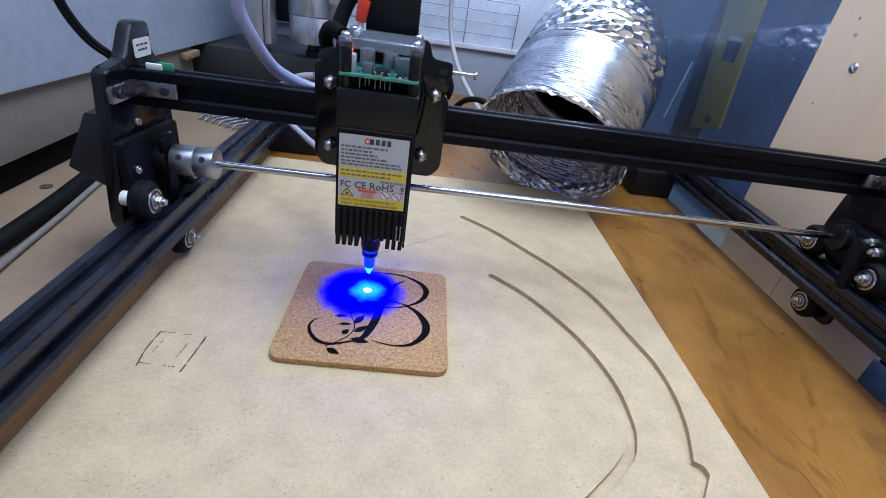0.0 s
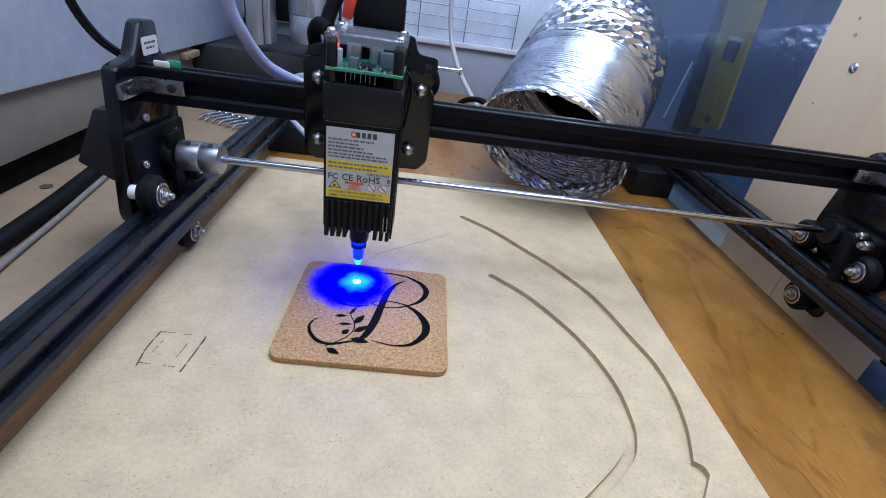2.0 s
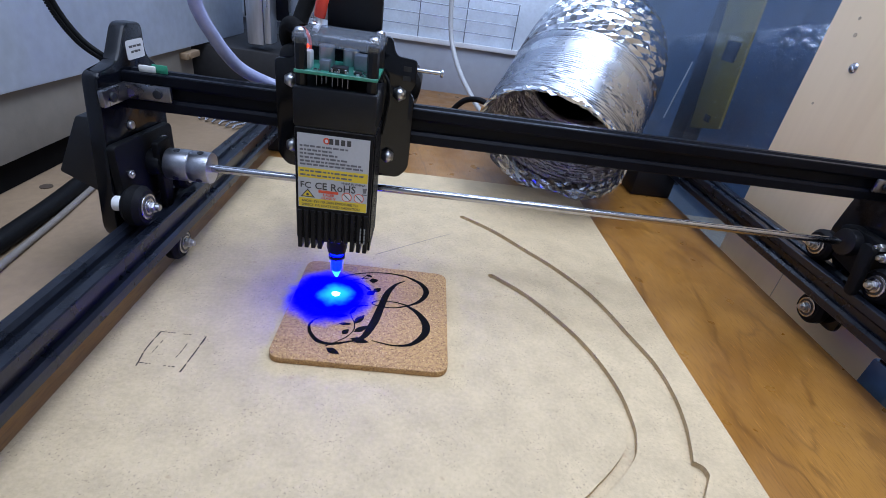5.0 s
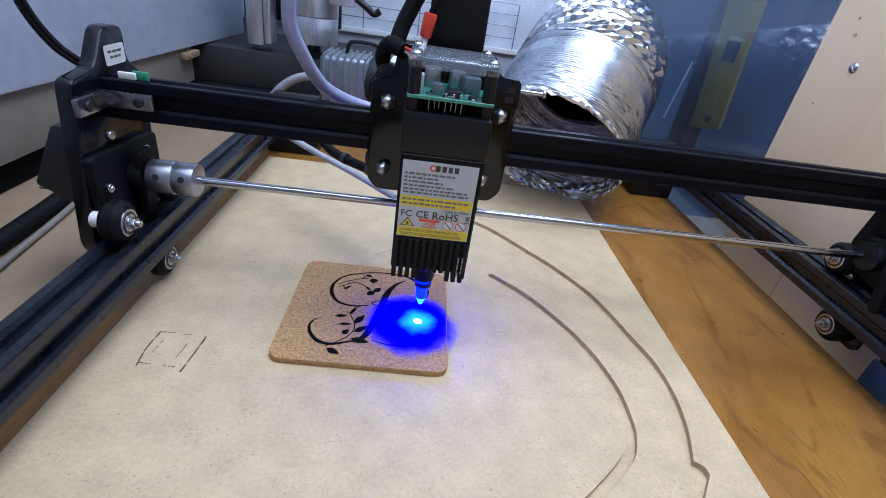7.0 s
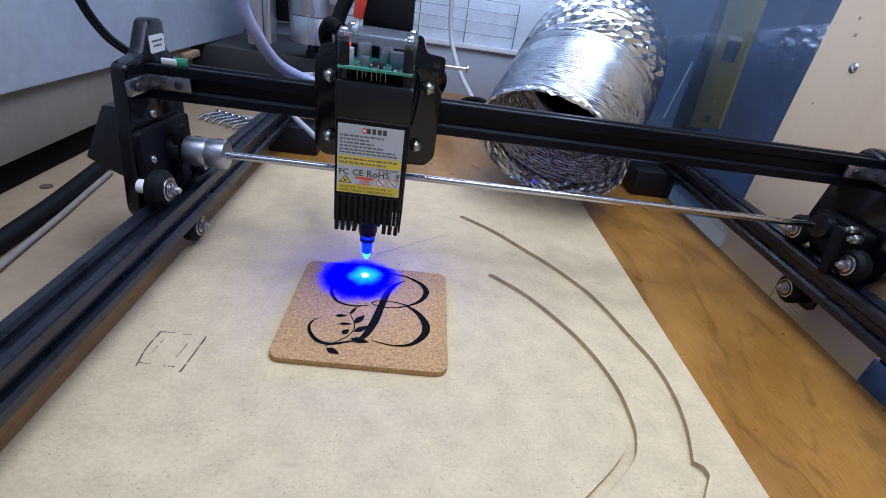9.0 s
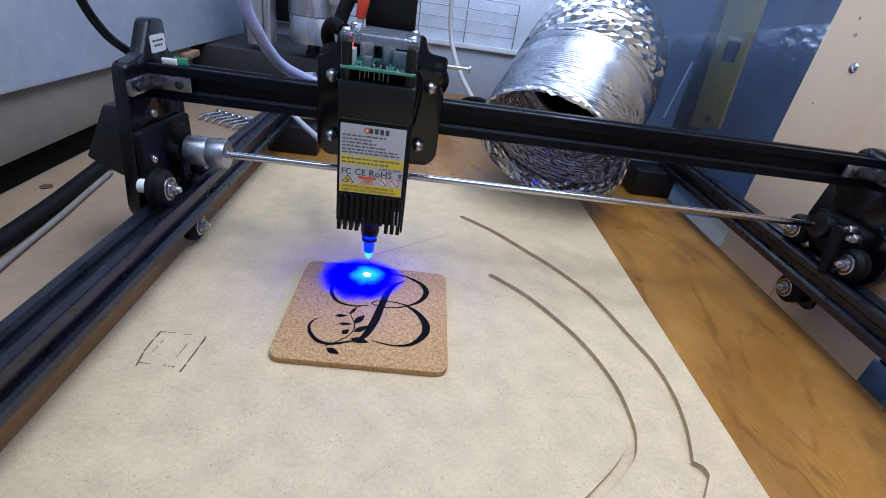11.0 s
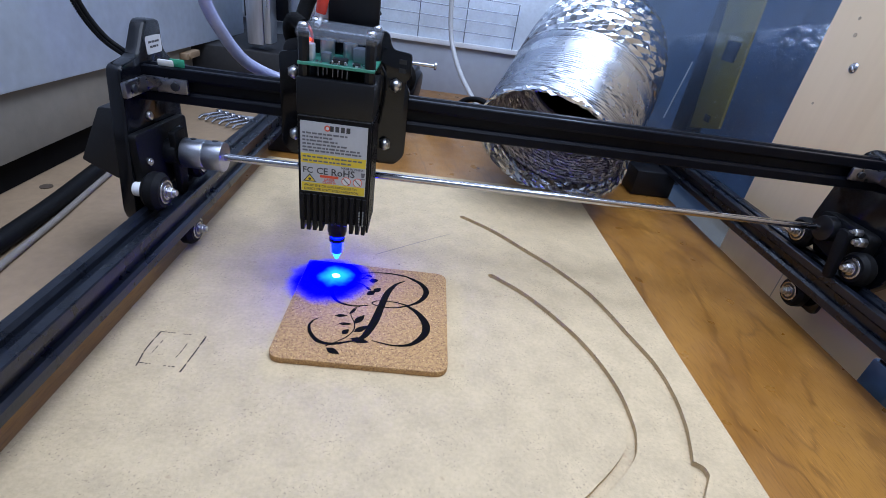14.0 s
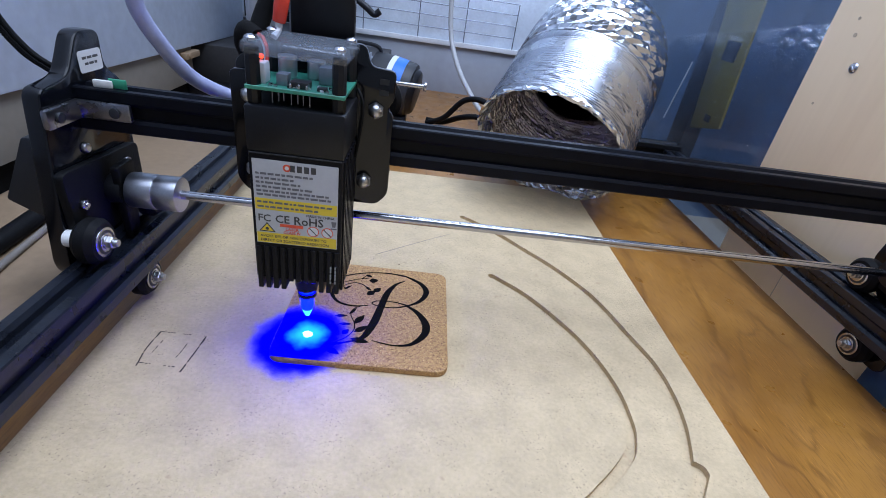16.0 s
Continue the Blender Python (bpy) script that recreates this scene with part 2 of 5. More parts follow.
CEILING_PAINT = material("ceiling_paint", (0.62, 0.62, 0.60), 0.8, 0.0, 0.1, 4)
WALL_PAINT = material("workshop_wall_paint", (0.50, 0.50, 0.51), 0.8, 0.0, 0.15, 4)
WIRE = material("galvanised_wire", (0.22, 0.25, 0.31), 0.4, 0.9, 0.2, 200)
BLUE_PANEL = material("dark_blue_panel", (0.088, 0.155, 0.255), 0.35, 0.0, 0.5, 8, 0.1, 200)
SEAL = material("dark_navy_seal", (0.012, 0.019, 0.032), 0.45, 0.0, 0.4, 20)
BED_PAINT = material("machine_bed_paint", (0.032, 0.031, 0.032), 0.5, 0.0, 0.4, 25, 0.1, 500)
# near-black colour standing in for the shade in gaps and openings
GAP_SHADE = material("painted_gap_shade", (0.0035, 0.0035, 0.004), 0.7, 0.0, 0.4, 20, spec=0.1)
YELLOW = material("yellow_painted_wood", (0.347, 0.225, 0.028), 0.5, 0.0, 0.3, 40, 0.1, 400)
ACRYLIC_PANE = clear_sheet("clear_acrylic", (0.74, 0.84, 0.95), 0.085, 0.05, 0.04)
COVER_PLASTIC = clear_sheet("clear_cover", (0.80, 0.84, 0.90), 0.06, 0.2, 0.11)
KNOT_DARK = material("dark_knot_wood", (0.075, 0.05, 0.032), 0.7, 0.0, 0.3, 300)
KNOT = material("knot_wood", (0.55, 0.41, 0.27), 0.7, 0.0, 0.3, 300)
PCB = material("green_circuit_board", (0.05, 0.30, 0.20), 0.35, 0.0, 0.4, 300, coat=0.4)
CHIP = material("chip_epoxy", (0.02, 0.02, 0.022), 0.4)
CAPACITOR = material("capacitor_can", (0.45, 0.46, 0.48), 0.3, 0.8, 0.1, 300)
LABEL_WHITE = material("label_paper", (0.66, 0.67, 0.69), 0.4, 0.0, 0.06, 90)
LABEL_SILVER = material("label_silver_film", (0.50, 0.52, 0.56), 0.35, 0.0, 0.08, 90)
LABEL_YELLOW = material("label_yellow", (0.735, 0.56, 0.042), 0.4, 0.0, 0.06, 90)
INK = material("label_ink", (0.05, 0.05, 0.055), 0.5)
INK_GREY = material("label_grey_ink", (0.14, 0.14, 0.16), 0.5)
COUPLER_METAL = material("coupler_aluminium", (0.46, 0.47, 0.51), 0.36, 1.0, 0.2, 150, 0.06, 1800)
CLIP_STEEL = material("dull_clip_steel", (0.30, 0.30, 0.33), 0.28, 1.0, 0.3, 200)
INK_RED = material("label_red_ink", (0.70, 0.09, 0.04), 0.5)
RED_PLASTIC = material("red_connector", (0.72, 0.055, 0.03), 0.35, 0.0, 0.15, 200)
BLUE_TAPE = material("blue_tape", (0.02, 0.17, 0.62), 0.4, 0.0, 0.15, 150)
WHITE_NYLON = material("white_nylon", (0.72, 0.72, 0.70), 0.45)
GREEN_PLUG = material("green_plug", (0.04, 0.33, 0.19), 0.4)
HOSE = material("milky_hose", (0.31, 0.34, 0.53), 0.32, 0.0, 0.25, 45, coat=0.25)
HOSE_PALE = material("pale_hose", (0.40, 0.40, 0.44), 0.35, 0.0, 0.25, 60, coat=0.2)
SPINDLE_METAL = material("satin_machined_aluminium", (0.62, 0.66, 0.72), 0.28, 0.75, 0.22, 40, 0.05, 900, stretch=(1, 1, 0.1))
CORD = material("dull_grey_cord", (0.20, 0.175, 0.15), 0.55, 0.0, 0.2, 80)
GREY_CABLE = material("grey_cable", (0.42, 0.42, 0.42), 0.45, 0.0, 0.1, 80)
PUMP_GREY = material("pump_casting", (0.27, 0.30, 0.34), 0.4, 0.6, 0.25, 70, 0.2, 500)
# no lamps: nozzle, tip and spot glow in place of scattered laser light
NOZZLE_GLOW = glowing("glowing_nozzle", (0.0, 0.0002, 1.0), 230.0)
TIP_GLOW = glowing("glowing_tip", (0.05, 0.55, 1.0), 2.2)
SPOT_GLOW = glowing("painted_spot_glow", (0.42, 0.90, 1.0), 2.6)
LED_BLUE = glowing("blue_led", (0.0, 0.12, 1.0), 6.0)
LED_RED = glowing("red_led", (1.0, 0.06, 0.02), 2.5)


# ---- building blocks ----
ORIGIN = {}


def finish(bm, name, mat, smooth):
    me = bpy.data.meshes.new(name)
    bm.normal_update()
    bm.to_mesh(me)
    bm.free()
    me.materials.append(mat)
    if smooth:
        me.polygons.foreach_set("use_smooth", [True] * len(me.polygons))
        me.set_sharp_from_angle(angle=radians(35))
    return me


def thing(name, at, label, category, group="", kind=""):
    ob = new(name)
    ob.empty_display_size = 0.02
    ob.location = at
    ORIGIN[ob] = Vector(at)
    return tagged(ob, label, category, group, kind)


def part(name, bm, mat, parent, label="", pivot=None, smooth=True):
    """One mesh, drawn in world places, hung under a thing or a part."""
    o = Vector(pivot) if pivot is not None else ORIGIN[parent]
    bmesh.ops.translate(bm, vec=-o, verts=bm.verts)
    ob = new(name, finish(bm, name, mat, smooth))
    ob.parent = parent
    ob.location = o - ORIGIN[parent]
    ORIGIN[ob] = o
    return tagged(ob, label)


def solo(name, bm, mat, at, label, category, group="", kind="", smooth=True):
    """A thing of one mesh."""
    bmesh.ops.translate(bm, vec=-Vector(at), verts=bm.verts)
    ob = new(name, finish(bm, name, mat, smooth))
    ob.location = at
    ORIGIN[ob] = Vector(at)
    return tagged(ob, label, category, group, kind)


def box(x0, x1, y0, y1, z0, z1, bev=0.0, seg=2, bm=None):
    b = bmesh.new()
    bmesh.ops.create_cube(b, size=1, matrix=Matrix.Translation(((x0 + x1) / 2, (y0 + y1) / 2, (z0 + z1) / 2)) @ Matrix.Diagonal((x1 - x0, y1 - y0, z1 - z0, 1)))
    if bev:
        bmesh.ops.bevel(b, geom=b.edges[:], offset=bev, segments=seg, profile=0.5, affect="EDGES")
    return merge(bm, b)


def merge(bm, b):
    if bm is None:
        return b
    me = bpy.data.meshes.new("scrap")
    b.to_mesh(me)
    b.free()
    bm.from_mesh(me)
    bpy.data.meshes.remove(me)
    return bm


def cyl(p, q, r, r2=None, seg=24, bev=0.0, bm=None):
    p, q = Vector(p), Vector(q)
    b = bmesh.new()
    m = Matrix.Translation((p + q) / 2) @ (q - p).to_track_quat("Z", "Y").to_matrix().to_4x4()
    bmesh.ops.create_cone(b, cap_ends=True, segments=seg, radius1=r, radius2=r if r2 is None else r2, depth=(q - p).length, matrix=m)
    if bev:
        rim = [e for e in b.edges if len(e.link_faces) == 2 and any(len(f.verts) > 4 for f in e.link_faces)]
        bmesh.ops.bevel(b, geom=rim, offset=bev, segments=2, profile=0.5, affect="EDGES")
    return merge(bm, b)


def ball(c, r, sx=1, sy=1, sz=1, bm=None, seg=20):
    b = bmesh.new()
    bmesh.ops.create_uvsphere(b, u_segments=seg, v_segments=seg // 2, radius=r, matrix=Matrix.Translation(c) @ Matrix.Diagonal((sx, sy, sz, 1)))
    return merge(bm, b)


def prism(pts, axis, a, b_, bev=0.0, bm=None):
    """A flat outline pushed along an axis from a to b_. pts: (y, z) for x, (x, z) for y, (x, y) for z."""
    b = bmesh.new()
    put = {"x": lambda u, v, w: (w, u, v), "y": lambda u, v, w: (u, w, v), "z": lambda u, v, w: (u, v, w)}[axis]
    lo = [b.verts.new(put(u, v, a)) for u, v in pts]
    hi = [b.verts.new(put(u, v, b_)) for u, v in pts]
    n = len(pts)
    for i in range(n):
        b.faces.new((lo[i], lo[(i + 1) % n], hi[(i + 1) % n], hi[i]))
    b.faces.new(lo[::-1]), b.faces.new(hi)
    bmesh.ops.recalc_face_normals(b, faces=b.faces)
    if bev:
        bmesh.ops.bevel(b, geom=[e for e in b.edges if e.calc_face_angle(0) > 0.6], offset=bev, segments=2, profile=0.5, affect="EDGES")
    return merge(bm, b)


def round_corners(pts, r, n=4):
    """Rounds the corners of an outline."""
    out = []
    k = len(pts)
    for i in range(k):
        p, a, c = Vector(pts[i]), Vector(pts[i - 1]), Vector(pts[(i + 1) % k])
        rr = min(r, (a - p).length * 0.45, (c - p).length * 0.45)
        u, v = p + (a - p).normalized() * rr, p + (c - p).normalized() * rr
        for j in range(n + 1):
            s = j / n
            out.append(tuple(u * (1 - s) ** 2 + p * 2 * s * (1 - s) + v * s * s))
    return out


def smooth_path(pts, n=8):
    """A smooth line through the points."""
    P = [Vector(p) for p in pts]
    P = [P[0] * 2 - P[1], *P, P[-1] * 2 - P[-2]]
    out = []
    for i in range(1, len(P) - 2):
        for j in range(n):
            s = j / n
            out.append(0.5 * (2 * P[i] + (P[i + 1] - P[i - 1]) * s + (2 * P[i - 1] - 5 * P[i] + 4 * P[i + 1] - P[i + 2]) * s * s + (3 * P[i] - P[i - 1] - 3 * P[i + 1] + P[i + 2]) * s ** 3))
    return [*out, P[-2]]


def rings_along(path, radius, seg):
    """Rings of points round a path; radius(i, angle, share) in metres."""
    out = []
    side = None
    for i, p in enumerate(path):
        d = (path[min(i + 1, len(path) - 1)] - path[max(i - 1, 0)]).normalized()
        if d.length < 0.5:
            d = (path[-1] - path[0]).normalized()
        if side is None:
            side = d.cross(Vector((0, 0, 1)) if abs(d.z) < 0.95 else Vector((1, 0, 0))).normalized()
        side = (side - d * side.dot(d)).normalized()
        up = d.cross(side)
        row = []
        for k in range(seg):
            a = 2 * math.pi * k / seg
            row.append(p + (side * math.cos(a) + up * math.sin(a)) * radius(i, a, i / (len(path) - 1)))
        out.append(row)
    return out


def skin(rings, caps=True, bm=None):
    b = bmesh.new()
    vs = [[b.verts.new(p) for p in row] for row in rings]
    n = len(vs[0])
    for r0, r1 in zip(vs, vs[1:]):
        for k in range(n):
            b.faces.new((r0[k], r0[(k + 1) % n], r1[(k + 1) % n], r1[k]))
    if caps:
        b.faces.new(vs[0][::-1]), b.faces.new(vs[-1])
    bmesh.ops.recalc_face_normals(b, faces=b.faces)
    return merge(bm, b)


def tube(pts, r, seg=12, n=8, bm=None):
    return skin(rings_along(smooth_path(pts, n), lambda i, a, s: r, seg), True, bm)


def stroke(pts, widths, z, n=10, bm=None, thick=0.00012):
    """A pen stroke of changing width lying on a level surface."""
    path = smooth_path([(x, y, 0) for x, y in pts], n)
    ws = smooth_path([(w, 0, 0) for w in widths], max(1, round((len(path) - 1) / (len(widths) - 1))))
    b = bmesh.new()
    rows = []
    for i, p in enumerate(path):
        d = (path[min(i + 1, len(path) - 1)] - path[max(i - 1, 0)]).normalized()
        side = Vector((-d.y, d.x, 0))
        w = max(ws[min(round(i / (len(path) - 1) * (len(ws) - 1)), len(ws) - 1)].x, 0.0003) / 2
        rows.append([b.verts.new((q.x, q.y, zz)) for q, zz in ((p + side * w, z), (p + side * w * 0.9, z + thick), (p - side * w * 0.9, z + thick), (p - side * w, z))])
    for a, c in zip(rows, rows[1:]):
        for k in range(3):
            b.faces.new((a[k], c[k], c[k + 1], a[k + 1]))
    bmesh.ops.recalc_face_normals(b, faces=b.faces)
    if sum(f.normal.z for f in b.faces) < 0:
        bmesh.ops.reverse_faces(b, faces=b.faces)
    return merge(bm, b)


def leaf(a, c, wide, z, bm=None):
    """A pointed leaf from a to c."""
    a, c = Vector(a), Vector(c)
    m1, m2 = a.lerp(c, 0.35), a.lerp(c, 0.7)
    return stroke([tuple(a), tuple(m1), tuple(m2), tuple(c)], [0.0003, wide, wide * 0.75, 0.0002], z, 6, bm)


def words(text, size, place, turn, bm=None):
    """Raised lettering as mesh, its lower left corner at place."""
    cu = bpy.data.curves.new("words", "FONT")
    cu.body, cu.size, cu.extrude, cu.resolution_u, cu.offset = text, size, 0.00006, 2, size * 0.012
    ob = new("words", cu)
    me = bpy.data.meshes.new_from_object(ob.evaluated_get(bpy.context.evaluated_depsgraph_get()))
    bpy.data.objects.remove(ob)
    me.transform(Matrix.Translation(place) @ turn)
    b = bm or bmesh.new()
    b.from_mesh(me)
    bpy.data.meshes.remove(me)
    return b


def slot_outline(cx, cz, half=0.010, half_z=None):
    """The outline of a square aluminium profile with a V slot in each side."""
    side = [(1.0, 0.94), (0.94, 1.0), (0.48, 1.0), (0.31, 0.82), (0.31, 0.55), (-0.31, 0.55), (-0.31, 0.82), (-0.48, 1.0), (-0.94, 1.0)]
    out = []
    for k in range(4):
        c, s = (1, 0, -1, 0)[k], (0, 1, 0, -1)[k]
        for u, v in side:
            x, y = u, v
            out.append((cx + half * (x * c - y * s), cz + (half_z or half) * (x * s + y * c)))
    return out


def wheel(parent, name, c, axis, label, out=1.0, r=0.0118, width=0.0105):
    """A V wheel with bearing and nut, turning on its axle. axis: x or y; out: the side that shows the nut."""
    c, a = Vector(c), Vector((1, 0, 0)) if axis == "x" else Vector((0, 1, 0))
    h = width / 2
    prof = [(-h, r * 0.62), (-h, r * 0.80), (-h * 0.45, r), (h * 0.45, r), (h, r * 0.80), (h, r * 0.62)]
    rows = rings_along([c + a * x for x, _ in prof], lambda i, an, s: prof[i][1], 44)
    w = part(name, skin(rows), BLACK_RUBBER, parent, label, pivot=c)
    f = a * out
    b = cyl(c + f * h * 0.9, c + f * (h + 0.0008), r * 0.64, seg=28, bev=0.0002)
    part("bearing", b, STEEL, w, "bright steel ball bearing")
    # dark disc paints the gap between the steel rings
    part("bearing_gap", cyl(c + f * h, c + f * (h + 0.0010), r * 0.53, seg=28), CHIP, w, "dark disc drawn as the gap between bearing rings")
    b = cyl(c + f * h, c + f * (h + 0.0013), r * 0.41, seg=28, bev=0.0002)
    cyl(c + f * (h + 0.0013), c + f * (h + 0.0019), r * 0.31, seg=24, bev=0.0002, bm=b)
    part("washer", b, STEEL, w)
    b = cyl(c + f * (h + 0.0019), c + f * (h + 0.0046), 0.0033, seg=6, bev=0.0004)
    cyl(c + f * h, c + f * (h + 0.0068), 0.0020, seg=14, bev=0.0004, bm=b)
    part("nut", b, ZINC, w, "zinc nut on a bolt end")
    return w


def hex_bolt(parent, name, c, f, r=0.0035, h=0.003, dome=True):
    c, f = Vector(c), Vector(f)
    b = cyl(c, c + f * h, r, seg=6, bev=0.0004)
    if dome:
        ball(c + f * h, r * 0.85, bm=b, seg=14)
    return part(name, b, ZINC, parent)


# ---- the place ----
BENCH, BOARD, CORK_TOP = -0.006, 0.0, 0.004


def build_setting():
    bench = thing("bench", (0.1, 0.1, BENCH), "varnished orange plywood bench top with a pale board beside it", "workbench", kind="structure")
    part("plywood_top", box(-0.155, 0.3338, -0.70, 0.74, BENCH - 0.018, BENCH, 0.0008), BENCH_WOOD, bench, "varnished orange-brown plywood")
    part("pale_board", box(-0.80, -0.1555, -0.70, 0.74, BENCH - 0.018, BENCH - 0.0005, 0.0008), CHIPBOARD, bench, "pale bare board darkened for the cabinet's shade")
    solo("floor", box(-1.6, 1.6, -1.6, 1.6, -0.95, -0.90), WALL_PAINT, (0, 0, -0.9), "dark grey workshop floor under the bench", "floor", kind="structure")
    side = thing("wall_east", (0.366, -0.2, 0.2), "pale plywood side wall with screws and knots", "wall", kind="structure")
    part("plywood_sheet", box(0.3602, 0.3660, -0.70, 0.200, -0.12, 0.42, 0.0006), PALE_PLY, side)
    # unseen pale strip, added to throw light onto the lower wall
    part("bounce_strip", box(0.3345, 0.3601, -0.70, 0.199, -0.038, -0.0260, 0.0006), BOUNCE_PALE, side, "unseen pale strip added to bounce light up the wall")
    part("joint", box(0.3598, 0.3604, 0.1092, 0.1101, -0.12, 0.004), KNOT, side, "thin brown joint low in the sheet")
    for y, z in ((0.153, 0.173), (-0.15, 0.173)):
        b = cyl((0.360, y, z), (0.3592, y, z), 0.0042, 0.0036, seg=18)
        ball((0.3594, y, z), 0.0034, 0.35, 1, 1, b, 14)
        part("screw", b, STEEL, side, "bright pan-head screw")
    for y, z, r in ((0.172, 0.208, 0.0026), (0.168, 0.196, 0.0034), (0.175, 0.140, 0.0022), (0.128, 0.200, 0.0016), (0.06, 0.16, 0.002)):
        part("knot", cyl((0.361, y, z), (0.3598, y, z), r * 0.5, seg=9), KNOT, side, "small brown knot")
    pane = solo("window_1", box(0.3605, 0.3635, 0.2004, 0.74, -0.12, 0.42), ACRYLIC_PANE, (0.362, 0.45, 0.2), "clear glossy acrylic side window", "window", kind="structure")
    pane.visible_shadow = False
    rng, b = random.Random(31), bmesh.new()
    for k in range(150):
        y, z, r = rng.uniform(0.205, 0.34), rng.triangular(0.03, 0.26, 0.12), rng.uniform(0.00012, 0.00048)
        a = rng.uniform(0, 6.28)
        prism([(y + r * math.cos(a + t) * w, z + r * math.sin(a + t) * w) for t, w in ((0, 1.2), (1.5, 0.6), (3.1, 1.1), (4.7, 0.5))], "x", 0.3602, 0.3605, bm=b)
    solo("window_dust", b, WHITE_PAINT, (0.3604, 0.27, 0.12), "pale dust and drops stuck to the clear window", "dust", kind="stuff", smooth=False)
    solo("backdrop", box(0.46, 0.47, 0.10, 1.0, -0.30, 0.80), BLUE_PANEL, (0.465, 0.5, 0.2), "dark blue panel beyond the acrylic window", "backdrop", kind="structure")
    solo("outer_ledge", box(0.3665, 0.4590, -0.10, 0.300, -0.12, -0.030, 0.001), CHIPBOARD, (0.41, 0.1, -0.03), "dull wooden ledge beyond the clear window", "ledge", kind="structure")
    post = thing("door_frame", (0.40, 0.33, 0.2), "yellow painted wooden post with a metal hinge plate", "post")
    part("post", prism([(0.3110, 0.0790), (0.3720, 0.0640), (0.3960, 0.2130), (0.400, 0.75), (0.3260, 0.75), (0.3255, 0.2160)], "x", 0.374, 0.3775, 0.001), YELLOW, post)
    part("hinge_plate", box(0.3725, 0.374, 0.334, 0.360, 0.150, 0.172, 0.0004), DARK_GREY, post, "dull dark metal plate")
    part("foot_plate", box(0.3725, 0.374, 0.334, 0.346, 0.080, 0.088, 0.0004), DARK_GREY, post, "small dark metal plate")
    solo("window_frame", box(0.378, 0.40, 0.386, 0.424, BENCH - 0.016, 0.75, 0.001), SEAL, (0.387, 0.374, 0.2), "black upright seal beside the yellow post", "window frame", kind="structure")
    # thin slanting pale grey streak on the window
    solo("pale_streak", prism([(0.4180, 0.062), (0.4194, 0.062), (0.3982, 0.140), (0.3968, 0.140)], "x", 0.3590, 0.3602), GREY_PAINT, (0.359, 0.43, 0.2), "thin pale streak down the acrylic window", "trim", kind="structure")

    back = thing("wall_north", (0.05, 0.73, 0.1), "grey back panel lined above with foil insulation", "wall", kind="structure")
    part("lower_panel", box(-0.40, 0.360, 0.72, 0.74, BENCH - 0.016, 0.084, 0.0008), WALL_GREY, back)
    b = bmesh.new()
    nx, nz = 70, 40
    grid = [[b.verts.new((-0.40 + 0.76 * i / nx, 0.722 + 0.0035 * noise.noise((i * 0.55, j * 0.5, 3)) + 0.002 * noise.noise((i * 1.3, j * 1.9, 8)), 0.088 + 0.66 * j / nz)) for j in range(nz + 1)] for i in range(nx + 1)]
    for i in range(nx):
        for j in range(nz):
            b.faces.new((grid[i][j], grid[i + 1][j], grid[i + 1][j + 1], grid[i][j + 1]))
    part("foil_sheet", b, FOIL_SHEET, back, "crinkled pale blue foil insulation")
    part("foil_backing", box(-0.40, 0.360, 0.728, 0.74, 0.0845, 0.75), WALL_GREY, back)
    part("trim_strip", box(-0.40, 0.360, 0.714, 0.7195, 0.080, 0.0885, 0.0006), WHITE_PAINT, back, "white trim strip")
    rack = thing("wire_rack", (0.1, 0.70, 0.15), "thin galvanised wire grid on the foil wall", "wire rack")
    for x in (-0.10, 0.0, 0.085, 0.177):
        part("wire", cyl((x, 0.706, 0.090), (x, 0.706, 0.165 if x > 0.17 else 0.30), 0.0009, seg=8), WIRE, rack)
    for z in (0.108, 0.128, 0.147, 0.1645):
        part("wire", cyl((-0.16, 0.7045, z), (0.177, 0.7045, z + 0.0006), 0.0008, seg=8), WIRE, rack)

    # unseen walls and ceiling, added to close the room and bounce light
    solo("wall_west", box(-0.82, -0.80, -1.5, 1.5, -0.9, 1.6), WALL_PAINT, (-0.81, 0, 0), "unseen grey wall added to bounce light", "wall", kind="structure")
    solo("wall_south", box(-0.80, 1.5, -1.52, -1.5, -0.9, 1.6), WALL_PAINT, (0, -1.51, 0), "unseen grey wall added to bounce light", "wall", kind="structure")
    solo("ceiling", box(-0.8, 1.5, -1.5, 1.5, 1.6, 1.65), CEILING_PAINT, (0, 0, 1.6), "unseen off-white ceiling added to bounce light", "ceiling", kind="structure")


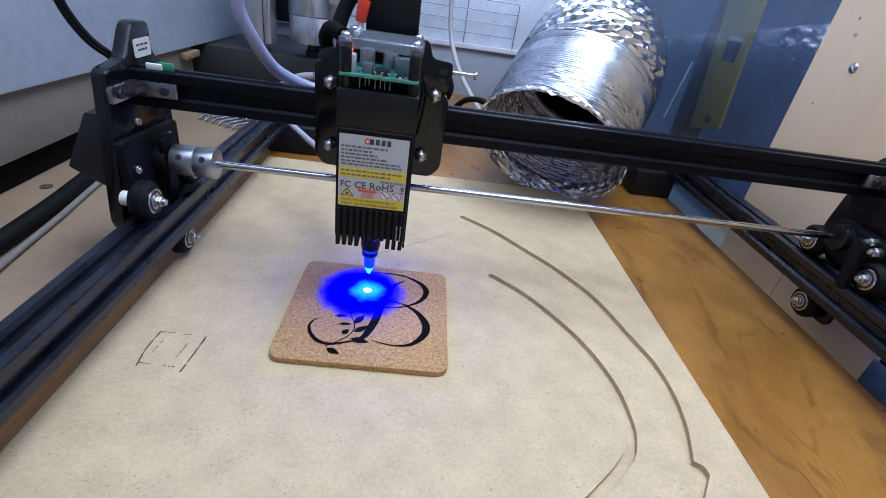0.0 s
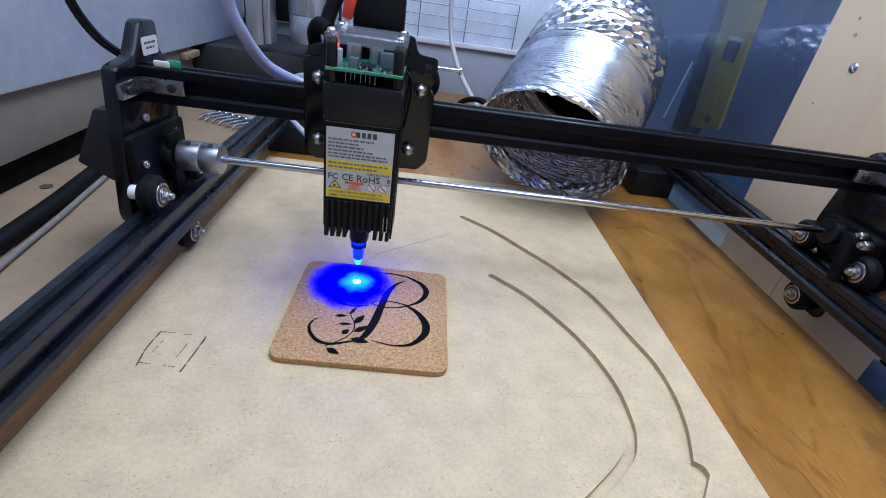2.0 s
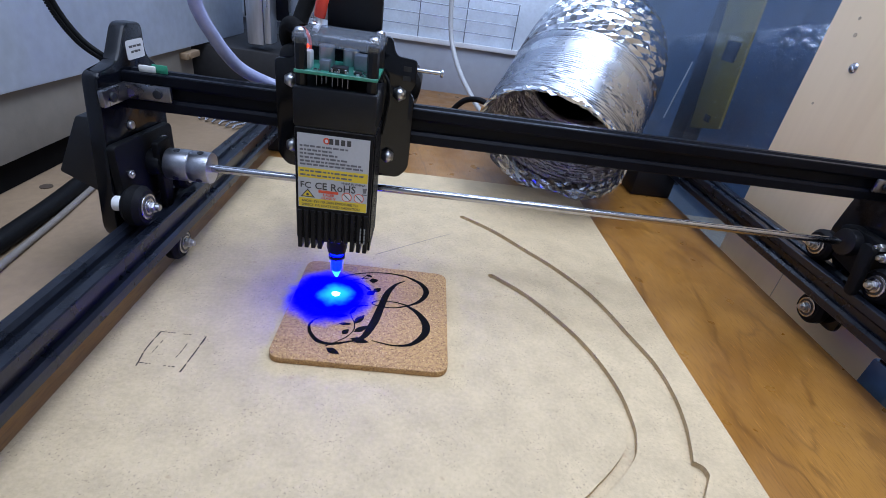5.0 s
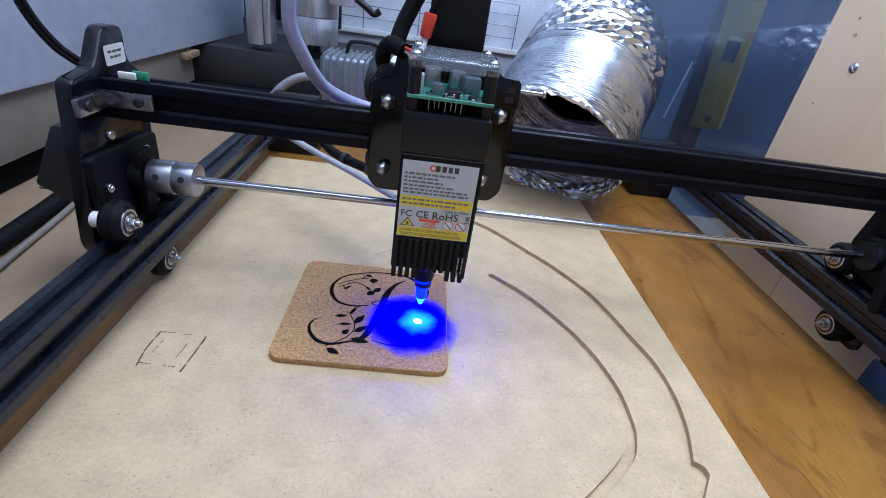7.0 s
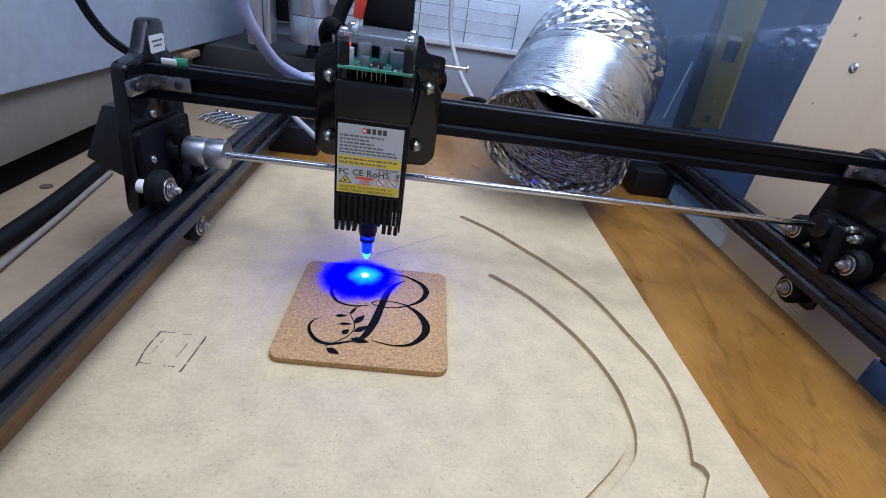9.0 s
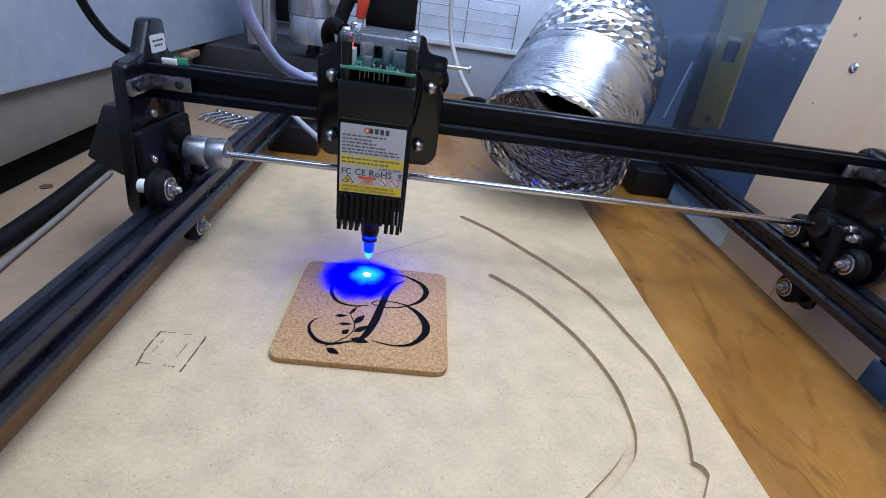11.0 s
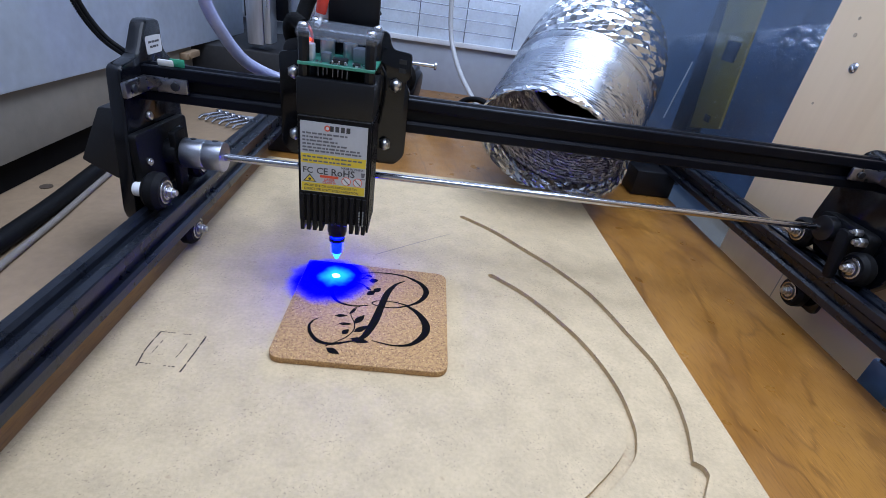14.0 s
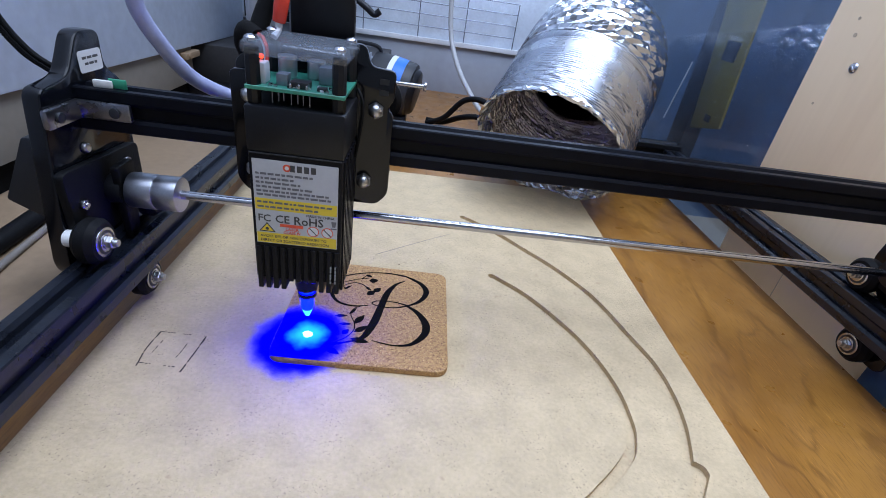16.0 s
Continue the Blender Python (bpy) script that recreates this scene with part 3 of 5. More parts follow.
def build_cabinet():
    """The larger machine whose grey flank closes one side."""
    cab = thing("machine_cabinet", (-0.40, 0.1, BENCH), "blue-grey painted flank of a larger machine beside the engraver", "machine")
    part("side_panel", prism(round_corners([(-0.65, 0.0870), (0.655, 0.0610), (0.655, 0.75), (-0.65, 0.75)], 0.006), "x", -0.60, -0.296, 0.0015), GREY_PAINT, cab, "blue-grey painted sheet steel")
    part("lower_panel", prism([(-0.65, 0.019), (0.462, 0.019), (0.462, 0.075), (-0.65, 0.095)], "x", -0.58, -0.302, 0.001), BEIGE_PAINT, cab, "dull beige-grey lower panel")
    # plinth takes the near-black that paints the gap under the panel
    part("plinth", box(-0.56, -0.311, -0.65, 0.455, BENCH, 0.0195), GAP_SHADE, cab, "near-black recessed plinth in the dark gap")
    b = box(-0.302, -0.292, 0.425, 0.465, 0.052, 0.060, 0.001)
    cyl((-0.297, 0.435, 0.056), (-0.2905, 0.435, 0.056), 0.0035, seg=12, bm=b)
    part("clip", b, CHIPBOARD, cab, "tan mounting clip")
    rear = thing("machine_bed", (-0.2, 0.55, BENCH), "black bed of the machine standing at the back", "machine")
    part("bed", box(-0.56, -0.045, 0.50, 0.70, 0.010, 0.062, 0.002), BED_PAINT, rear)
    part("bed_foot", box(-0.54, -0.10, 0.47, 0.69, BENCH, 0.010, 0.001), BLACK_PLASTIC, rear)
    hd = thing("router_head", (-0.14, 0.52, 0.13), "aluminium router spindle in its clamp with guide rails", "router head")
    part("guide_rail", box(-0.240, -0.216, 0.505, 0.54, 0.070, 0.40, 0.002), SPINDLE_METAL, hd, "aluminium guide rail")
    part("guide_rail", box(-0.214, -0.204, 0.50, 0.53, 0.074, 0.40, 0.001), SPINDLE_METAL, hd, "aluminium guide rail")
    # dark sheet put in for the shade between rails and spindle
    part("guide_shadow_plate", box(-0.26, -0.116, 0.558, 0.570, 0.10, 0.40, 0.001), DARK_GREY, hd, "dark sheet standing in for the shade behind the rails")
    b = cyl((-0.148, 0.522, 0.082), (-0.148, 0.522, 0.118), 0.0345, seg=48, bev=0.001)
    cyl((-0.148, 0.522, 0.1185), (-0.148, 0.522, 0.40), 0.0352, seg=48, bev=0.001, bm=b)
    part("spindle", b, SPINDLE_METAL, hd, "polished aluminium spindle body")
    b = cyl((-0.148, 0.522, 0.070), (-0.148, 0.522, 0.085), 0.0095, seg=24, bev=0.001)
    cyl((-0.148, 0.522, 0.052), (-0.148, 0.522, 0.070), 0.0125, seg=6, bm=b)
    part("collet", b, DARK_GREY, hd, "dark steel collet")
    part("clamp", box(-0.120, -0.085, 0.485, 0.545, 0.138, 0.165, 0.002), SPINDLE_METAL, hd, "grey aluminium clamp")
    part("clamp_knob", tube([(-0.085, 0.49, 0.150), (-0.070, 0.485, 0.142), (-0.058, 0.485, 0.134), (-0.050, 0.485, 0.139)], 0.0045, 12), BLACK_PLASTIC, hd, "black hooked clamp lever")

    pump = thing("air_pump", (-0.08, 0.43, BENCH), "grey ribbed air pump with a black motor and blue tape", "air pump")
    part("housing", box(-0.116, -0.052, 0.402, 0.462, BENCH, 0.086, 0.006, 3), PUMP_GREY, pump, "ribbed grey cast housing")
    for k in range(7):
        x = -0.110 + 0.0088 * k
        part("rib", box(x - 0.0013, x + 0.0013, 0.3995, 0.464, 0.0, 0.0885, 0.001), PUMP_GREY, pump)
    part("handle", tube([(-0.085, 0.43, 0.086), (-0.083, 0.43, 0.098), (-0.075, 0.43, 0.103), (-0.045, 0.43, 0.101), (-0.038, 0.43, 0.086)], 0.0026, 10), BLACK_PLASTIC, pump, "black carrying handle")
    b = cyl((-0.052, 0.435, 0.060), (0.005, 0.425, 0.050), 0.037, seg=40, bev=0.004)
    part("motor", b, DARK_GREY, pump, "dark grey round motor")
    part("end_cap", cyl((-0.004, 0.4267, 0.0515), (0.012, 0.424, 0.049), 0.0365, 0.028, seg=40, bev=0.003), BLACK_PLASTIC, pump, "black end cap")
    part("tape_band", cyl((-0.022, 0.4297, 0.0547), (-0.008, 0.4273, 0.0523), 0.0376, seg=40), BLUE_TAPE, pump, "blue tape band")
    part("tape_label", cyl((-0.029, 0.431, 0.056), (-0.0225, 0.4298, 0.0548), 0.0375, seg=40), LABEL_WHITE, pump, "white label band")
    part("pump_foot", box(-0.05, 0.0, 0.40, 0.46, BENCH, 0.02, 0.002), BLACK_PLASTIC, pump)


def build_duct():
    mouth, way = Vector((0.150, 0.2137, 0.0580)), Vector((0.4044, 0.7063, 0.5810))
    line = smooth_path([mouth, mouth + way * 0.035, mouth + way * 0.07, mouth + way * 0.100, (0.205, 0.318, 0.130), (0.218, 0.362, 0.129), (0.231, 0.420, 0.118), (0.242, 0.500, 0.102), (0.250, 0.600, 0.090)], 60)
    duct = thing("exhaust_duct", (0.17, 0.24, BENCH), "crumpled flexible aluminium foil duct resting its open mouth on the bench", "duct")
    cut = 152
    ragged = [0.0016 * noise.noise((math.cos(2 * math.pi * k / 110) * 3, math.sin(2 * math.pi * k / 110) * 3, 1)) for k in range(110)]

    def ribbed(i, a, s):
        ridge = 0.00032 * math.sin(i * math.pi / 2 + 0.6) * (0.7 if i > 95 else 1.15) + (0.00003 if i > 95 else 0.00009 if i > 42 else 0.00020) * noise.noise((i * 0.7, math.cos(a) * (26 if i > 42 else 9), math.sin(a) * (26 if i > 42 else 9)))
        dent = 0.0007 * noise.noise((math.cos(a) * 1.6, math.sin(a) * 1.6, i * 0.013))
        rim = -0.0022 * max(0, 1 - i / 6)
        pinch = 0.00042 * max(0, 1 - abs(i - 52) / 26) * noise.noise((i * 0.9, math.cos(a) * 31, math.sin(a) * 31))
        return 0.0765 + ridge + dent + rim + pinch

    part("ribbed_sleeve", skin(rings_along(line[:cut], ribbed, 200), False), FOIL_RIB, duct, "finely ribbed silver foil sleeve")

    tail = line[cut - 6::4]

    def crinkled(i, a, s):
        k = round(a / (2 * math.pi) * 76)
        rough = noise.noise((math.cos(a) * 23, math.sin(a) * 23, i * 1.7))
        if i % 3 == 0:
            return 0.0768 + 0.0005 * rough
        return 0.0752 + (0.0011 if (k + i) % 2 else -0.0009) + 0.0026 * rough

    part("crinkled_sleeve", skin(rings_along(tail, crinkled, 76), False), FOIL, duct, "diamond-crinkled silver foil sleeve", smooth=False)

    def lining(i, a, s):
        return 0.0736 + 0.0006 * math.sin(i * 1.9) + 0.0016 * noise.noise((math.cos(a) * 30, math.sin(a) * 30, i * 0.9)) + 0.0012 * noise.noise((math.cos(a) * 8, math.sin(a) * 8, i * 0.25)) + (0.0016 if i == 0 else 0)

    part("lining", skin(rings_along(line[::2], lining, 200), False), FOIL_DARK, duct, "dull dusty foil lining", smooth=False)

    # near-black disc added to darken the inside of the duct
    part("dark_end_disc", cyl(line[-1], line[-1] + (line[-1] - line[-4]).normalized() * 0.002, 0.0745, seg=40), GAP_SHADE, duct, "dark disc added to shade the far end inside")
    side = way.cross(Vector((0, 0, 1))).normalized()
    up = way.cross(side)
    rows = []
    lip = ((0.004, 0.0762), (0.0010, 0.0776), (-0.0016, 0.0778), (-0.0030, 0.0765), (-0.0014, 0.0750), (0.0012, 0.0738), (0.0040, 0.0726), (0.0068, 0.0716), (0.0098, 0.0708), (0.0128, 0.0703), (0.0150, 0.0706), (0.0170, 0.0725))
    for d, r in lip:
        ring = []
        for k in range(96):
            a = 2 * math.pi * (k + 0.5 * (len(rows) % 2)) / 96
            wob = noise.noise((math.cos(a) * 17, math.sin(a) * 17, d * 900))
            ring.append(mouth + way * (d + 0.0022 * wob) + (side * math.cos(a) + up * math.sin(a)) * (r + 0.0021 * noise.noise((math.cos(a) * 18, math.sin(a) * 18, d * 500))))
        rows.append(ring)
    part("torn_lip", skin(rows, False), FOIL, duct, "torn crinkled foil lip", smooth=False)



def build_board():
    """The spoil board with routed grooves."""
    def groove(pts, w, deep):
        path = smooth_path([(x, y, 0) for x, y in pts], 10)
        b = bmesh.new()
        first, last = (path[0] - path[1]).normalized(), (path[-1] - path[-2]).normalized()
        steps = [(path[0] + first * w / 2 * math.cos(k * math.pi / 12), math.sin(k * math.pi / 12) if k else 0.08, first * -1) for k in range(6)]
        steps += [(p, 1.0, (path[min(i + 1, len(path) - 1)] - path[max(i - 1, 0)]).normalized()) for i, p in enumerate(path)]
        steps += [(path[-1] + last * w / 2 * math.cos(k * math.pi / 12), math.sin(k * math.pi / 12) if k else 0.08, last) for k in range(5, -1, -1)]
        rows = []
        for p, share, d in steps:
            s = Vector((-d.y, d.x, 0)) * w / 2 * share
            rows.append([b.verts.new((q.x, q.y, z)) for q, z in ((p + s, 0.003), (p - s, 0.003), (p - s, -deep), (p + s, -deep))])
        for a, c in zip(rows, rows[1:]):
            for k in range(4):
                b.faces.new((a[k], a[(k + 1) % 4], c[(k + 1) % 4], c[k]))
        b.faces.new(rows[0][::-1]), b.faces.new(rows[-1])
        bmesh.ops.recalc_face_normals(b, faces=b.faces)
        return b

    cut_sets = [
        groove([(0.0695, 0.1570), (0.0955, 0.1350), (0.1189, 0.1075), (0.1413, 0.0801), (0.1615, 0.0459), (0.1745, 0.0035), (0.1815, -0.0222), (0.1825, -0.0467), (0.1795, -0.0680), (0.1752, -0.0824), (0.1718, -0.0918)], 0.0056, 0.0034),
        groove([(0.0868, 0.0600), (0.1091, 0.0383), (0.1301, 0.0068), (0.1426, -0.0212), (0.1485, -0.0479), (0.1482, -0.0715), (0.1455, -0.0825), (0.1410, -0.0915), (0.1315, -0.1018), (0.1217, -0.1105), (0.1128, -0.1180), (0.0950, -0.1300)], 0.0056, 0.0034),
        groove([(0.1736, -0.0955), (0.1748, -0.0962), (0.1762, -0.0972)], 0.0060, 0.0034),
        groove([(0.1760, -0.0988), (0.1742, -0.1012), (0.1706, -0.1061), (0.1640, -0.1150), (0.1560, -0.1240)], 0.0066, 0.0036),
    ]
    ob = new("spoil_board", finish(box(-0.1392, 0.2045, -0.60, 0.2535, BENCH, BOARD, 0.0004, 1), "spoil_board", MDF, False))
    for b in cut_sets:
        cutter = new("cutter", finish(b, "cutter", MDF_CUT, False))
        mod = ob.modifiers.new("cut", "BOOLEAN")
        mod.object, mod.operation, mod.solver = cutter, "DIFFERENCE", "EXACT"
        me = bpy.data.meshes.new_from_object(ob.evaluated_get(bpy.context.evaluated_depsgraph_get()))
        ob.modifiers.clear()
        ob.data = me
        bpy.data.objects.remove(cutter)
    ORIGIN[ob] = Vector((0, 0, 0))
    tagged(ob, "pale MDF spoil board with routed curved grooves and scorch marks", "board")
    z = BOARD + 0.00004
    burn = random.Random(3)
    for pts, w in (([(-0.1133, -0.0331), (-0.1142, -0.0470), (-0.1128, -0.0600)], [0.0007, 0.0009, 0.0005]), ([(-0.0882, -0.0340), (-0.0889, -0.0470), (-0.0902, -0.0620)], [0.0010, 0.0011, 0.0006]),
                   ([(-0.1133, -0.0331), (-0.1085, -0.0333), (-0.1050, -0.0334)], [0.0008, 0.0005, 0.0003]), ([(-0.1010, -0.0336), (-0.0985, -0.0337), (-0.0965, -0.0337)], [0.0004, 0.0006, 0.0003]),
                   ([(-0.1125, -0.0575), (-0.1090, -0.0578), (-0.1065, -0.0580)], [0.0006, 0.0005, 0.0003]), ([(-0.1000, -0.0585), (-0.0960, -0.0585), (-0.0930, -0.0588)], [0.0004, 0.0007, 0.0004]),
                   ([(-0.1090, -0.0400), (-0.1095, -0.0460), (-0.1098, -0.0500)], [0.0003, 0.0005, 0.0003]), ([(-0.0955, -0.0410), (-0.0960, -0.0480), (-0.0968, -0.0530)], [0.0003, 0.0006, 0.0004])):
        line = smooth_path([(x, y, 0) for x, y in pts], 10)
        k = 0
        while k < len(line) - 2:
            n = burn.randint(4, 9)
            bit = line[k:k + n]
            if len(bit) > 2:
                part("scorch_line", stroke([(p.x + burn.uniform(-0.0001, 0.0001), p.y) for p in bit], [w[1] * burn.uniform(0.5, 0.8), w[1] * burn.uniform(0.7, 1.0), w[1] * burn.uniform(0.4, 0.8)], z, 3), SCORCH, ob, "dark scorched line")
            k += n + (burn.randint(0, 2) if w[1] < 0.0009 else 0)
    part("pencil_line", stroke([(-0.0025, 0.0746), (0.028, 0.0990), (0.0570, 0.1214)], [0.0004, 0.0004, 0.0003], z), PENCIL, ob, "thin pencil line")
    rng = random.Random(11)
    b = bmesh.new()
    for k in range(80):
        x, y, r = rng.uniform(-0.13, 0.20), rng.uniform(-0.13, 0.22), rng.uniform(0.00015, 0.0005)
        if abs(x) < 0.053 and abs(y) < 0.053:
            continue
        a = rng.uniform(0, 6.28)
        prism([(x + r * math.cos(a + t) * w, y + r * math.sin(a + t) * w) for t, w in ((0, 1.6), (1.6, 0.5), (3.1, 1.3), (4.6, 0.6))], "z", BOARD, BOARD + 0.0003, bm=b)
    solo("sawdust", b, MDF_CUT, (0.03, 0.05, BOARD), "scattered pale sawdust flecks on the board", "sawdust", kind="stuff", smooth=False)
    return ob


def build_coaster():
    outline = round_corners([(-0.05, -0.05), (0.05, -0.05), (0.05, 0.05), (-0.05, 0.05)], 0.0085, 8)
    b = prism(outline, "z", BOARD, CORK_TOP, 0.0004)
    co = solo("coaster", b, CORK, (0, 0, BOARD), "square cork coaster with a burnt ornamental letter and leaves", "coaster")
    z = CORK_TOP + 0.00006
    mm = lambda pts: [(x / 1000, y / 1000) for x, y in pts]
    b = stroke(mm([(20.7, 35.5), (14.5, 29.9), (9.7, 19.3), (7.0, 4.1), (4.7, -10.9), (0.7, -24.9), (-3.9, -30.6)]), [0.0006, 0.0022, 0.0042, 0.0046, 0.0052, 0.0040, 0.0016], z)
    stroke(mm([(-3.4, -30.4), (-10.6, -33.2), (-18.4, -35.5), (-25.7, -33.8), (-31.2, -27.5), (-33.2, -21.3), (-31.8, -16.3), (-29.0, -13.5)]), [0.0014, 0.0016, 0.0021, 0.0026, 0.0021, 0.0016, 0.0010, 0.0005], z + 0.00002, bm=b)
    stroke(mm([(-1.3, 3.6), (-10.5, 1.5), (-20.4, 4.0), (-25.8, 11.2), (-27.6, 19.4), (-25.9, 27.3), (-19.9, 34.9), (-6.7, 40.7), (7.7, 42.9), (21.1, 41.3)]), [0.0008, 0.0014, 0.0019, 0.0025, 0.0024, 0.0017, 0.0012, 0.0011, 0.0012, 0.0016], z + 0.00004, bm=b)
    stroke(mm([(21.1, 41.3), (31.7, 34.1), (35.9, 24.9), (32.8, 15.0), (25.5, 8.1), (15.1, 3.6), (5.7, 3.9), (0.9, 6.0), (3.9, 9.1), (14.6, 9.7), (22.9, 7.7)]), [0.0014, 0.0032, 0.0040, 0.0030, 0.0016, 0.0010, 0.0010, 0.0009, 0.0008, 0.0009, 0.0014], z + 0.00006, bm=b)
    stroke(mm([(22.7, 7.8), (31.2, 0.3), (36.4, -10.2), (35.6, -20.0), (28.4, -29.3), (18.9, -31.9), (10.4, -30.8), (4.9, -29.4)]), [0.0015, 0.0035, 0.0050, 0.0044, 0.0026, 0.0012, 0.0008, 0.0004], z + 0.00008, bm=b)
    part("burnt_letter", b, BURNT, co, "black burnt script letter", smooth=False)
    twigs = [[(-6.3, 1.3), (-9.9, -1.6), (-10.7, -7.5), (-7.4, -15.3), (-6.8, -21.6), (-9.7, -28.1), (-14.1, -32.6), (-20.5, -37.9)], [(-24.5, 23.5), (-17.0, 29.0), (-9.7, 32.5), (-5.2, 34.1)], [(-23.2, 20.4), (-14.7, 26.7), (-8.9, 26.4), (-2.3, 20.9)], [(-6.4, -21.5), (-2.3, -19.8)], [(-9.7, 32.5), (-6.5, 37.4)], [(-21.7, 22.7), (-18.1, 19.3), (-15.3, 23.2)]]
    for t in twigs:
        part("twig", stroke(mm(t), [0.0004, 0.0007, 0.0006], z + 0.0001), BURNT, co, smooth=False)
    for a, c, w in (((-20.0, -10.1), (-12.6, -8.9), 2.8), ((-16.3, -17.2), (-8.9, -16.6), 2.6), ((-12.9, -26.5), (-9.8, -21.5), 3.8), ((-7.3, -15.8), (-2.3, -6.7), 4.4), ((-11.8, -7.1), (-8.0, -0.5), 2.2), ((-6.5, -23.6), (1.4, -16.6), 4.2),
                    ((-19.5, -39.2), (-11.6, -43.1), 4.2), ((-7.5, -29.4), (3.4, -31.4), 4.6), ((-7.0, 38.4), (-2.6, 35.6), 2.8), ((-4.2, 31.2), (2.0, 32.6), 5.2), ((-3.4, 14.4), (1.2, 20.3), 4.8), ((0.2, 19.0), (4.8, 23.6), 4.6), ((-5.6, 23.8), (-1.6, 20.0), 2.2), ((-19.4, 18.4), (-15.3, 23.2), 2.0)):
        part("leaf", leaf((a[0] / 1000, a[1] / 1000), (c[0] / 1000, c[1] / 1000), w / 1000, z + 0.00012), BURNT, co, smooth=False)
    co.rotation_euler.z = radians(-0.55)
    return co


# ---- the engraver ----
BEAM_Y, BEAM_Z, ROD_Y, ROD_Z = 0.055, 0.1155, 0.050, 0.0700
RAIL_WEST, RAIL_EAST = -0.1363, 0.3310
WHEELS, SHAFTS, LEADS = [], [], []


def build_frame():
    fr = thing("engraver_frame", (0.0955, 0.0, BENCH), "two black slotted aluminium rails on corner feet", "machine frame")
    for x in (RAIL_WEST, RAIL_EAST):
        part("rail", prism(slot_outline(x, 0.0347, 0.010, 0.0109), "y", -0.42, 0.312), BLACK_RAIL, fr, "dusty black slotted aluminium rail", smooth=False)
    for x0, x1 in ((-0.150, -0.094), (0.284, 0.3335)):
        b = box(x0, x1, 0.285, 0.325, BENCH, 0.0250, 0.002)
        part("corner_foot", b, BLACK_PLASTIC, fr, "black plastic corner foot")
        part("front_foot", box(x0 + 0.01, x1 - 0.01, -0.42, -0.38, BENCH, 0.0250, 0.002), BLACK_PLASTIC, fr)
    for x0, x1 in ((-0.150, -0.100), (0.284, 0.343)):
        bracket = part("corner_bracket", prism(slot_outline(0.3265, 0.0405, 0.0105), "x", x0, x1), BLACK_PLASTIC, fr, "black slotted corner piece", smooth=False)
        part("bracket_cap", box(x0 - 0.002, x0, 0.3160, 0.3370, 0.0300, 0.0510, 0.0006), BLACK_PLASTIC, bracket)
    for x in (RAIL_WEST, RAIL_EAST):
        b = box(x - 0.0102, x + 0.0102, 0.312, 0.315, 0.0253, 0.0457, 0.0008)
        part("end_cap", b, BLACK_PLASTIC, fr)
    return fr


